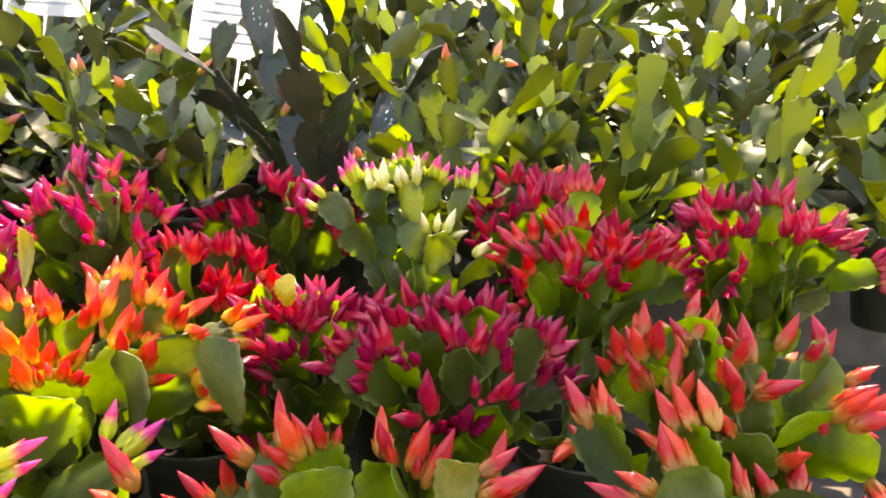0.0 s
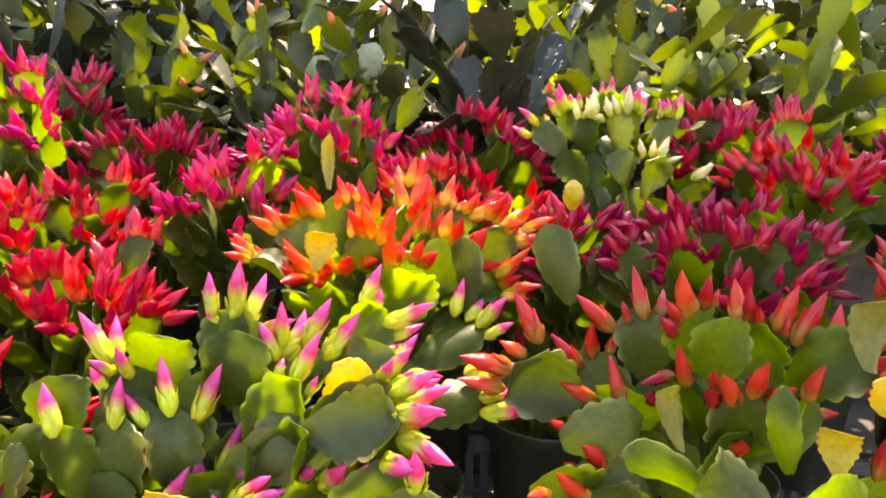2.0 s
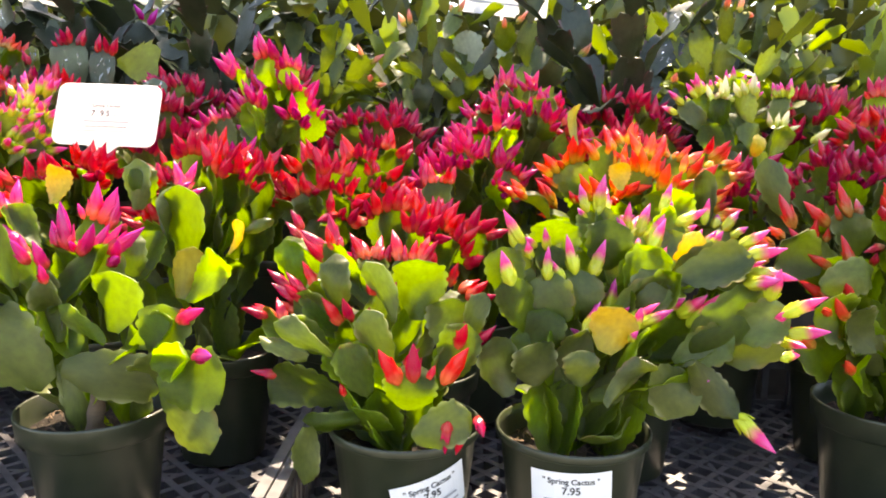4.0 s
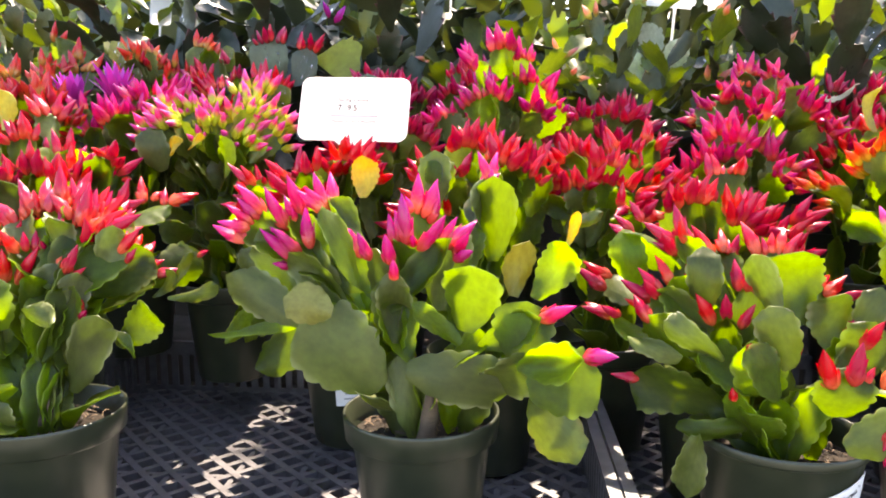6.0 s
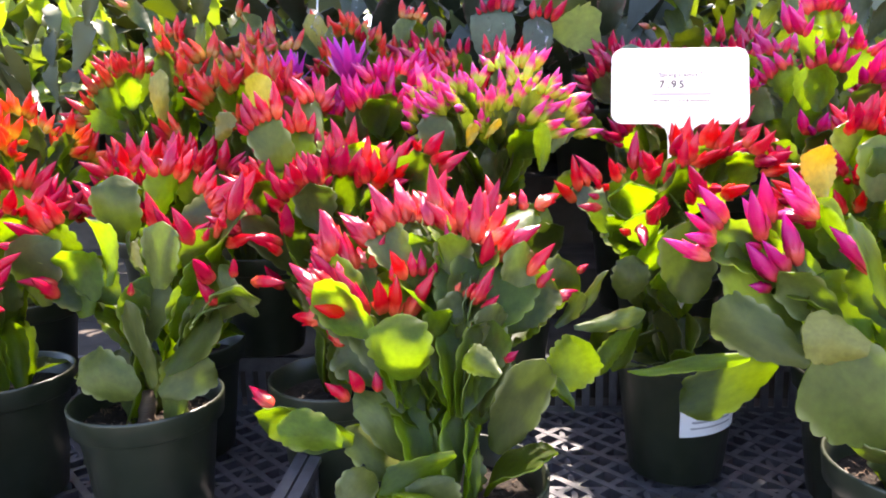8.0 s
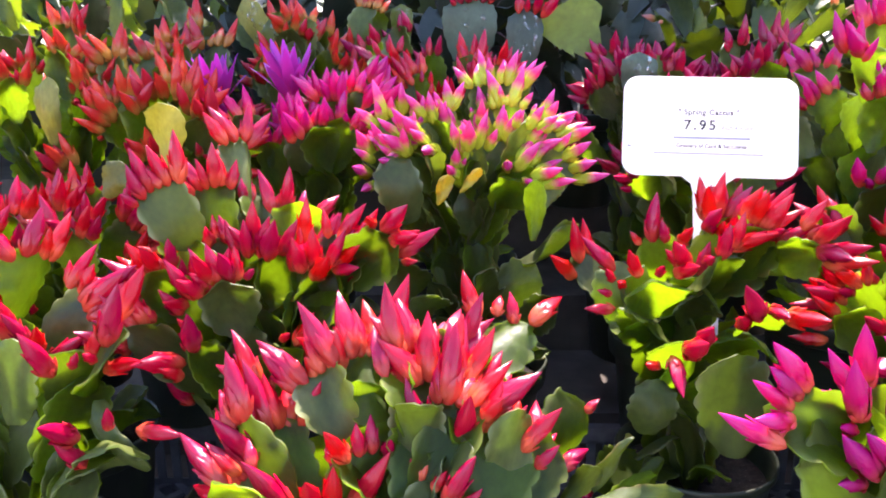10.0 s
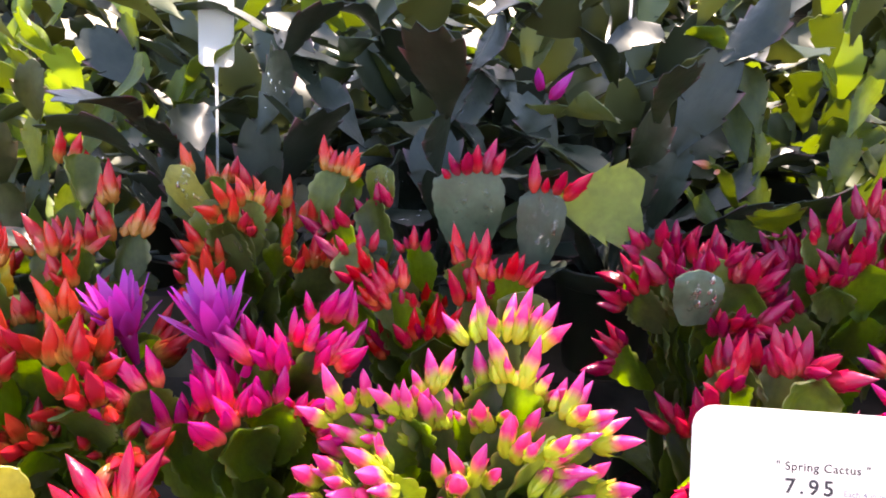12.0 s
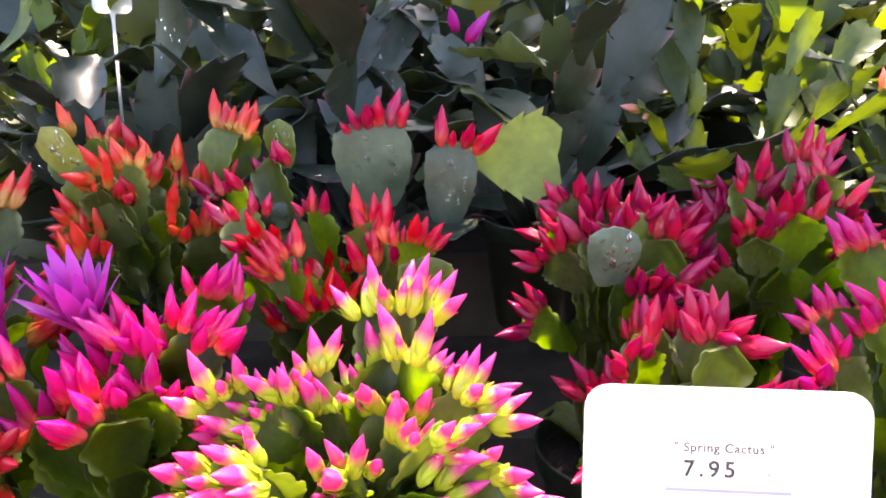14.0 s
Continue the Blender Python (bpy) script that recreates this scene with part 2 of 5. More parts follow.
def lathe(name, profile, n=36):
    v, f = [], []
    for r, z in profile:
        v += [(r * math.cos(2 * math.pi * i / n), r * math.sin(2 * math.pi * i / n), z) for i in range(n)]
    for j in range(len(profile) - 1):
        for i in range(n):
            a, b = j * n + i, j * n + (i + 1) % n
            f.append((a, b, b + n, a + n))
    return mesh_from(name, v, f)


def pad_mesh(seed, teeth, depth, sharp=False, ns=17, cols=(-1.0, -0.62, 0.0, 0.62, 1.0), stalk=0.20):
    """A flat stem segment one unit long (z) and about one wide (x), with a notched margin, a raised midrib and a slight bow."""
    r = random.Random(seed)
    bow, cup, skew = r.uniform(-0.9, 0.9), r.uniform(-0.5, 0.9), r.uniform(-0.12, 0.12)
    twist = r.uniform(-0.35, 0.35)
    full = r.uniform(0.75, 1.05)
    peak, foot = r.uniform(0.50, 0.68), r.uniform(0.75, 1.2)
    broad = r.uniform(0.55, 0.8)
    curl, wave = (1.5, 0.5) if sharp else (1.35, 0.45)
    v, f = [], []
    phase = [r.uniform(-0.12, 0.12) if sharp else r.randint(0, 5) * teeth / (ns - 1) for _ in range(2)]
    for side in (1, -1):
        for j in range(ns):
            s = j / (ns - 1)
            w = 0.5 * (stalk + (1 - stalk) * math.sin(math.pi * 0.5 * min(1, s / peak)) ** foot) * (0.92 + 0.08 * full)
            if s > peak:
                w *= math.sqrt(1 - 0.88 * ((s - peak) / (1 - peak)) ** 2.8)
            if sharp:
                w = 0.48 * (0.15 + 0.85 * math.sin(math.pi * 0.5 * min(1, s / broad)) ** 1.15) * (1 if s < broad else 1 - 0.62 * ((s - broad) / (1 - broad)) ** 2)
            for u in cols:
                ww = w
                if abs(u) == 1.0:
                    k = (s * teeth + phase[u > 0]) % 1.0
                    ww *= 1 + depth * ((k ** 1.5 - 0.5) if sharp else (abs(math.sin(math.pi * k)) - 0.65)) * (1.0 if 0.12 < s < 0.97 else 0.25)
                th = 0.040 * (1 - 0.6 * abs(u)) * (0.5 + 0.5 * math.sin(math.pi * (0.1 + 0.85 * s)))
                if abs(u) == 1.0:
                    th = 0.014
                y = curl * bow * (s - 0.5) ** 2 + curl * cup * 0.7 * abs(u) ** 1.5 * w + curl * twist * u * w * (s - 0.5) * 2 + wave * 0.16 * abs(u) * math.sin(7 * s + 3 * u + seed)
                zz = s - 0.05 * abs(u) * (s > 0.85)
                if sharp:
                    # a hollow tip between two forward-pointing horns
                    zz = s - (0.05 - 0.12 * (broad < 0.70)) * (1 - abs(u)) * max(0, (s - 0.8) / 0.2) ** 1.5
                    if abs(u) == 1.0:
                        zz += depth * 0.30 * (k ** 1.5 - 0.3)
                v.append((u * ww + skew * (s - 0.5) ** 2, y + side * th, zz))
    nc, half = len(cols), ns * len(cols)
    for j in range(ns - 1):
        for i in range(nc - 1):
            a = j * nc + i
            f.append((a + 1, a, a + nc, a + nc + 1))
            f.append((half + a, half + a + 1, half + a + nc + 1, half + a + nc))
    loop = [j * nc for j in range(ns)] + [(ns - 1) * nc + i for i in range(1, nc)] + [j * nc + nc - 1 for j in range(ns - 2, -1, -1)] + [i for i in range(nc - 2, 0, -1)]
    k = len(v)
    v += [v[a] for a in loop] + [v[half + a] for a in loop]
    q = len(loop)
    f += [(k + i, k + q + i, k + q + (i + 1) % q, k + (i + 1) % q) for i in range(q)]
    return mesh_from("pad", v, f)


PADS = [pad_mesh(s, t, 0.15, ns=21) for s, t in ((1, 5.0), (2, 4.0), (3, 4.0), (4, 5.0), (5, 6.667), (6, 5.0))]
FLAT_PADS = [pad_mesh(s, t, 0.13, ns=21, stalk=0.28) for s, t in ((31, 5.0), (37, 4.0), (52, 6.667), (58, 5.0), (63, 5.0))]
ROUND_PADS = [pad_mesh(s, 5.0, 0.05, ns=21, stalk=0.50) for s in (37, 63)]
TOOTHED = [pad_mesh(s, t, d, sharp=True, ns=31) for s, t, d in ((11, 4.0, 0.26), (12, 5.0, 0.22), (13, 4.3, 0.28), (14, 3.75, 0.24), (15, 5.0, 0.20), (16, 4.6, 0.26))]
MID_BLADES = [pad_mesh(s, t, 0.24, True, 17, (-1.0, -0.55, 0.55, 1.0)) for s, t in ((81, 3.2), (82, 4.0), (83, 2.9), (84, 3.6))]
FAR_BLADES = [pad_mesh(s, t, 0.22, True, 11, (-1.0, 0.0, 1.0)) for s, t in ((71, 2.2), (72, 2.6), (73, 1.9))]


def bud_mesh(seed):
    """A pointed bud one unit long: folded petals that overlap like a screw, hugged at the foot by two rings of pointed sepals."""
    r = random.Random(seed)
    fat, bx, by, tw, n = r.uniform(-0.03, 0.04), r.uniform(-0.14, 0.14), r.uniform(-0.14, 0.14), r.uniform(0.5, 1.1), 12
    prof = [(0.0, 0.15), (0.10, 0.29), (0.28, 0.37), (0.45, 0.39 + fat), (0.60, 0.355 + fat), (0.77, 0.24), (0.91, 0.11), (1.0, 0.012)]
    v, f = [], []

    def put(q, a, z):
        v.append((q * math.cos(a) + bx * z * z * 2, q * math.sin(a) + by * z * z * 2, z))
    for z, rad in prof:
        for i in range(n):
            a = 2 * math.pi * i / n + tw * z
            put(rad * (0.84 + 0.20 * (i % 4) / 3 + 0.05 * (i % 3 == 1)), a, z)
    for j in range(len(prof) - 1):
        for i in range(n):
            a, b = j * n + i, j * n + (i + 1) % n
            f.append((a, b, b + n, a + n))
    f.append(tuple(range(n))[::-1])
    for count, high, wide, off in ((4, 0.56, 0.72, 0.055), (4, 0.34, 0.66, 0.095)):
        phase = r.uniform(0, 6.3)
        for i in range(count):
            mid, h = phase + 2 * math.pi * i / count + r.uniform(-0.25, 0.25), high * r.uniform(0.8, 1.15)
            k = len(v) - 5
            foot = round((mid % (2 * math.pi)) / (2 * math.pi) * n) % n
            for row in range(1, 5):
                s = row / 4
                z = h * s
                w = wide * (1 - s ** 2.4) ** 0.7 + 0.02
                rad = 0.17 + (0.21 + off) * math.sin(math.pi * 0.5 * min(1, z / 0.24)) + 0.05 * s ** 4
                for u in (-1, -0.5, 0, 0.5, 1):
                    put(rad - 0.075 * u * u * (1 - 0.5 * s) + 0.02 * (u == 0), mid + u * w + tw * z * 0.6, z)
            f += [(foot, k + 5 + c, k + 6 + c)[::-1] for c in range(4)]
            for row in range(1, 4):
                f += [(k + row * 5 + c, k + row * 5 + c + 1, k + row * 5 + c + 6, k + row * 5 + c + 5) for c in range(4)]
    return mesh_from("bud", v, f)


BUDS = [bud_mesh(s) for s in range(21, 31)]


def axes(d, n):
    """A turn whose z is d and whose y lies as near to n as it can."""
    d = d.normalized()
    n = (n - d * n.dot(d)).normalized()
    return Matrix((n.cross(d), n, d)).transposed().to_4x4()


# ---- pots ----
POT_MESH = lathe("pot", [(0.0, 0.0), (0.034, 0.0), (0.0365, 0.002), (0.0455, 0.0815), (0.0468, 0.083), (0.0490, 0.0835), (0.0505, 0.0845), (0.0517, 0.0985),
                         (0.0517, 0.0998), (0.0508, 0.1005), (0.0496, 0.0998), (0.0485, 0.086), (0.0455, 0.082), (0.042, 0.07)])

SLIM_POT = lathe("slim_pot", [(0.0, 0.0), (0.034, 0.0), (0.0366, 0.002), (0.0476, 0.0930), (0.0484, 0.0938), (0.0500, 0.0945), (0.0506, 0.0955), (0.0508, 0.0990),
                              (0.0502, 0.1003), (0.0490, 0.1000), (0.0478, 0.094), (0.0455, 0.082), (0.042, 0.07)])


def soil_mesh(seed):
    v, f, n = [(0, 0, 0.0835)], [], 24
    for j in range(1, 6):
        for i in range(n):
            a, r = 2 * math.pi * i / n, 0.0463 * j / 5
            v.append((r * math.cos(a), r * math.sin(a), 0.083 + 0.006 * noise.noise(Vector((r * 90 * math.cos(a), r * 90 * math.sin(a), seed))) * (j < 5)))
    f += [(0, 1 + i, 1 + (i + 1) % n) for i in range(n)]
    for j in range(4):
        for i in range(n):
            a, b = 1 + j * n + i, 1 + j * n + (i + 1) % n
            f.append((a, a + n, b + n, b))
    return mesh_from("soil", v, f)


SOILS = [soil_mesh(s) for s in (1.3, 7.7, 12.1)]


def text_mesh(body, size, wide=1.0):
    cu = bpy.data.curves.new("text", "FONT")
    cu.body, cu.size, cu.align_x, cu.align_y, cu.space_character, cu.offset = body, size, "CENTER", "CENTER", wide, size * 0.022
    ob = new("text", cu)
    me = bpy.data.meshes.new_from_object(ob.evaluated_get(bpy.context.evaluated_depsgraph_get()))
    bpy.data.objects.remove(ob)
    bpy.data.curves.remove(cu)
    me.materials.clear()
    me.materials.append(None)
    return me


def bent(me, turn, z0, lean):
    """Lays a flat drawing (x, y) on the flank of a pot, turned about it and leaning a little."""
    c, s = math.cos(lean), math.sin(lean)
    for p in me.vertices:
        x, y, h = p.co.x * c - p.co.y * s, p.co.x * s + p.co.y * c, p.co.z
        z = z0 + y
        r = 0.0366 + 0.0112 * min(z, 0.093) / 0.093 + 0.0006 + h
        a = turn + x / r
        p.co = (r * math.cos(a), r * math.sin(a), z)
    return me


def sheet(w, h, thick, n=10):
    """A thin plate about the origin, in x and y, cut into strips so that it can bend."""
    v, f = [], []
    for i in range(n + 1):
        x = w * (i / n - 0.5)
        v += [(x, -h / 2, 0), (x, h / 2, 0), (x, h / 2, thick), (x, -h / 2, thick)]
    for i in range(n):
        for k in range(4):
            a, b = i * 4 + k, i * 4 + (k + 1) % 4
            f.append((a, b, b + 4, a + 4))
    f += [(3, 2, 1, 0), (n * 4, n * 4 + 1, n * 4 + 2, n * 4 + 3)]
    return mesh_from("sheet", v, f, smooth=False)


def price_label(plant, turn, z0, lean):
    """The paper price label stuck to a pot: two lines that can be read, two that cannot."""
    pot = [o for o in plant.children if o.name.startswith("pot")][0]
    lab = place("price_label", bent(sheet(0.051, 0.031, 0.0003), turn, z0, lean), PAPER, pot, label="white paper price label with black print")

    def line(me, dy, mat, name):
        for p in me.vertices:
            p.co.y += dy
            p.co.z += 0.0005
        place(name, bent(me, turn, z0, lean), mat, lab)
    line(text_mesh("\" Spring Cactus \"", 0.0052), 0.0095, INK, "lettering")
    line(text_mesh("7.95", 0.0068), 0.0032, INK, "lettering")
    line(sheet(0.034, 0.0018, 0.0001), -0.0035, PALE_INK, "print_bar")
    line(sheet(0.036, 0.0014, 0.0001), -0.0085, PALE_INK, "print_bar")


# ---- plants ----
VIEW = Vector((0, -1, 0.25))


def tilt(d, axis, degrees):
    return Matrix.Rotation(radians(degrees), 3, axis) @ d


def put_pad(plant, p, d, n, length, width, mat, meshes, name="pad", thick=0.026):
    m = Matrix.Translation(p - plant.location) @ axes(d, n) @ Matrix.Diagonal((width, thick * rng.uniform(0.85, 1.15), length, 1))
    return place(name, rng.choice(meshes), mat, plant, m)


def put_buds(plant, p, d, n, width, count, mat, size=1.0, spread=25.0):
    side = n.cross(d).normalized()
    for i in range(count):
        k = (i - (count - 1) / 2) / max(1, count - 1) if count > 1 else 0.0
        q = p + side * k * width * 0.8 + n * rng.uniform(-0.003, 0.003) - d * (abs(k) * 0.006)
        bd = tilt(d, n, k * 2 * spread * rng.uniform(0.6, 1.2))
        bd = tilt(tilt(bd, side, rng.gauss(-4, 20)), n, rng.gauss(0, 9))
        ln = rng.uniform(0.018, 0.0315) * size * (1 if rng.random() < 0.78 else 0.5)
        wd = (0.0026 + ln * 0.26) * rng.uniform(0.88, 1.12)
        m = Matrix.Translation(q - plant.location) @ axes(bd, n) @ Matrix.Rotation(rng.uniform(0, 6.3), 4, "Z") @ Matrix.Diagonal((wd, wd, ln, 1))
        place("bud", rng.choice(BUDS), mat, plant, m)


def branch(plant, start, tip, count, bud_mat, greens, size=1.0, width=0.026, meshes=PADS, loose=38, step=0.040):
    """A chain of segments from the soil to tip, arching outward, with a fan of buds on the last one."""
    d_end = (tip - start)
    d_end.z += 0.02
    out = (tip - plant.location) / 0.07
    d_end = (d_end.normalized() + Vector((rng.uniform(-0.35, 0.35) + 0.3 * out.x, rng.uniform(-0.35, 0.15) + 0.3 * out.y, 0.1))).normalized()
    end = tip - d_end * 0.012 * size
    span = (end - start).length
    c1 = start + Vector((0, 0, span * 0.42)) + (end - start) * 0.08
    c2 = end - d_end * span * 0.32
    k = max(1, round(span / step))
    pts = []
    for i in range(k + 1):
        t = i / k
        pts.append(start * (1 - t) ** 3 + c1 * 3 * t * (1 - t) ** 2 + c2 * 3 * t * t * (1 - t) + end * t ** 3)
    for i in range(k):
        d = pts[i + 1] - pts[i]
        n = tilt(VIEW - d.normalized() * VIEW.dot(d.normalized()), d.normalized(), rng.gauss(0, loose))
        ln = d.length * 1.14
        w = min(0.036, max(0.017, width * rng.uniform(0.8, 1.2))) * (0.80 if i == 0 else 1.0)
        put_pad(plant, pts[i] - d * 0.05, d, n, ln, w, greens[int(rng.random() ** 1.6 * len(greens))], meshes)
        if i == k - 1 and count:
            put_buds(plant, end - d.normalized() * 0.002, d.normalized(), n.normalized(), w, count, bud_mat, size)
    return pts


def potted(name, label, x, y, z0, turn=0.0, group="potted spring cacti", category="potted plant", scale=1.0, pot=POT_MESH):
    """A green plastic nursery pot with soil; the plant grows from it."""
    ob = tagged(new(name), label, category, group)
    ob.location = (x, y, z0)
    bpy.context.view_layer.update()
    place("pot", pot, POT, ob, Matrix.Scale(scale, 4), "dark green plastic nursery pot")
    place("soil", rng.choice(SOILS), SOIL, ob, pose(0, 0, 0, 0, 0, turn * 57) @ Matrix.Scale(scale, 4), "dark crumbly potting soil")
    return ob


def grow(plant, tips, bud_mat, greens=(GREEN, GREEN, GREY), extra=0, spread=0.07, top=0.25, drop=0.06, count=(4, 7), size=1.0, low=4, width=0.027):
    """Branches to the given tips (x, y, z, buds), to some more over the crown, and short segments low round the foot."""
    base = plant.location
    grown = []

    def foot(tip, a):
        """The soil for the first few, later a joint of the nearest branch that stands below."""
        near = [pts for pts in grown if len(pts) > 2 and (pts[-1] - tip).length < 0.075 and pts[1].z < tip.z - 0.045]
        if len(grown) > 4 and near:
            return min(near, key=lambda pts: (pts[-1] - tip).length)[1].copy()
        return base + Vector((0.014 * math.cos(a) + (tip.x - base.x) * 0.10, 0.014 * math.sin(a), 0.084))
    for x, y, z, c in tips:
        tip = Vector((x, y, z))
        grown.append(branch(plant, foot(tip, rng.uniform(0, 6.3)), tip, c + (c > 1) + (c > 3), bud_mat, greens, size, width))
    for i in range(extra):
        a, r = i * 2.4 + rng.uniform(-0.4, 0.4), spread * math.sqrt((i + 0.5) / extra) * rng.uniform(0.85, 1.1)
        tip = Vector((base.x + r * math.cos(a), base.y + r * math.sin(a), top - drop * (r / spread) ** 2 + rng.uniform(-0.012, 0.012)))
        grown.append(branch(plant, foot(tip, a), tip, rng.randint(*count) + (size < 0.93), bud_mat, greens, size, width))
    for i in range(low):
        a = rng.uniform(0, 6.3)
        d = Vector((math.cos(a), math.sin(a), rng.uniform(0.1, 0.9)))
        put_pad(plant, base + Vector((0.015 * math.cos(a), 0.015 * math.sin(a), 0.092)), d, Vector((-0.3 * math.cos(a), -0.3 * math.sin(a), 1)), rng.uniform(0.035, 0.05), rng.uniform(0.024, 0.034), rng.choice(greens), PADS)


def set_pads(plant, spec, meshes=FLAT_PADS):
    """Single segments that show clearly: foot point, length, width, lean in the plane that faces the path, turn about the own axis."""
    made = []
    for x, y, z, ln, w, lean, yaw, *mat in spec:
        a = radians(lean)
        d = Vector((math.sin(a), rng.uniform(-0.15, 0.1), math.cos(a)))
        n = tilt(VIEW - d.normalized() * VIEW.dot(d.normalized()), d.normalized(), yaw * rng.choice((-1, 1)))
        made.append(put_pad(plant, Vector((x, y, z)), d, n, ln, w, mat[0] if mat else rng.choice((GREEN, GREEN, GREY)), meshes))
    return made


def drops(plant, pads, count):
    """Water beads standing on the front of some segments."""
    bits = []
    ball = lathe("bead", [(0.0, 0.45), (0.55, 0.38), (0.9, 0.2), (1.0, 0.0)], 10)
    for pad in pads:
        me = pad.data
        rows = len(me.vertices) // 14
        for _ in range(count):
            j, i, t, u = rng.randint(rows // 4, rows * 4 // 5), rng.randint(1, 2), rng.random(), rng.random()
            a = j * 5 + i
            p = me.vertices[a].co.lerp(me.vertices[a + 1].co, t).lerp(me.vertices[a + 5].co, u)
            r = rng.uniform(0.0006, 0.0019)
            n = (pad.matrix_basis.to_3x3() @ Vector((0, 1, 0))).normalized()
            bits.append((ball, Matrix.Translation(pad.matrix_basis @ p) @ axes(n, Vector((0.1, 0, 1))) @ Matrix.Diagonal((r, r * rng.uniform(1.0, 1.6), r, 1))))
    v, f = [], []
    for b, m in bits:
        k = len(v)
        v += [tuple(m @ q.co) for q in b.vertices]
        f += [tuple(k + i for i in p.vertices) for p in b.polygons]
    tagged(place("dew", mesh_from("dew", v, f), WATER, plant, label="clear water beads"), kind="stuff")


# ---- the setting ----
me = boxes("ground", [((0, 0, -0.90), (400, 400, 0.05), 0)])
tagged(place("ground", me, GROUND), kind="structure")
bench = tagged(new("bench"), kind="structure")
bench.location = (0, 0.9, 0)
for name, c, h in (("board", (0, 0.05, -0.035), (2.2, 0.62, 0.02)), ("step", (0, 0.055, 0.008), (2.2, 0.075, 0.023)), ("step", (0, 0.225, 0.04), (2.2, 0.095, 0.055)),
                   ("step", (0, 0.50, 0.09), (2.2, 0.18, 0.105)), ("step", (0, 0.95, 0.15), (2.2, 0.27, 0.165))):
    place(name, boxes(name, [(c, h, 0)]), WOOD, bench)
for x in (-2.0, -0.7, 0.7, 2.0):
    for y in (-0.5, 1.1):
        place("leg", boxes("leg", [((x, y, -0.45), (0.04, 0.04, 0.395), 0)]), WOOD, bench)


def tray(x0, y0, w, d):
    """A black plastic nursery flat: lattice floor, low walls with a rolled rim."""
    ob = tagged(new("nursery_tray"), "black plastic nursery tray with a lattice floor", "tray", "nursery trays")
    ob.location = (x0 + w / 2, y0 + d / 2, 0)
    spec, pitch = [], 0.0275
    for k in range(-40, 41):
        for s in (1, -1):
            # clip the slanting bar to the tray
            lo, hi = max(-w / 2, k * pitch - d / 2 if s > 0 else k * pitch - d / 2), min(w / 2, k * pitch + d / 2)
            if hi - lo > 0.01:
                cx = (lo + hi) / 2
                spec.append(((cx, s * (cx - k * pitch), -0.0045 - 0.0004 * (s > 0)), ((hi - lo) / 2 * 1.414, 0.0030, 0.0040), s * math.pi / 4))
    n = int(w / (pitch * 2))
    for i in range(-n // 2, n // 2 + 1):
        spec.append(((i * pitch * 2, 0, -0.0065), (0.0024, d / 2, 0.0035), 0))
    n = int(d / (pitch * 2))
    for i in range(-n // 2, n // 2 + 1):
        spec.append(((0, i * pitch * 2, -0.0068), (w / 2, 0.0024, 0.0035), 0))
    place("lattice_floor", boxes("lattice", spec), BLACK, ob)
    for cx, cy, hx, hy in ((-w / 2, 0, 0.0012, d / 2), (w / 2, 0, 0.0012, d / 2), (0, -d / 2, w / 2, 0.0012), (0, d / 2, w / 2, 0.0012)):
        wall = [((cx, cy, -0.002), (hx, hy, 0.006), 0), ((cx, cy, 0.046), (hx, hy, 0.006), 0), ((cx, cy, 0.0535), (hx + 0.003, hy + 0.003, 0.0018), 0)]
        run = max(hx, hy)
        for i in range(int(run / 0.0065)):
            o = -run + 0.004 + i * 0.013
            wall.append(((cx + (o if hx > hy else 0), cy + (o if hy > hx else 0), 0.022), (0.0035 if hx > hy else hx, 0.0035 if hy > hx else hy, 0.020), 0))
        place("wall", boxes("wall", wall), BLACK, ob)
    return ob


for x0 in (-1.535, -1.045, -0.555, -0.065, 0.425):
    tray(x0, 0.405, 0.480, 0.405)

# ---- front row ----
RED_LABEL = "spring cactus with red pointed buds in a green pot"
a_plant = potted("spring_cactus", "spring cactus with magenta pointed buds in a green pot", -0.200, 0.503, 0.0)
grow(a_plant, [(-0.326, 0.510, 0.228, 4), (-0.296, 0.515, 0.233, 4), (-0.292, 0.505, 0.211, 3), (-0.273, 0.520, 0.242, 4), (-0.230, 0.483, 0.217, 2), (-0.217, 0.465, 0.202, 1),
               (-0.204, 0.493, 0.225, 4), (-0.201, 0.529, 0.241, 3), (-0.171, 0.500, 0.218, 3), (-0.117, 0.463, 0.179, 1), (-0.092, 0.428, 0.162, 1), (-0.155, 0.576, 0.257, 5)], MAGENTA, low=2, size=1.08)
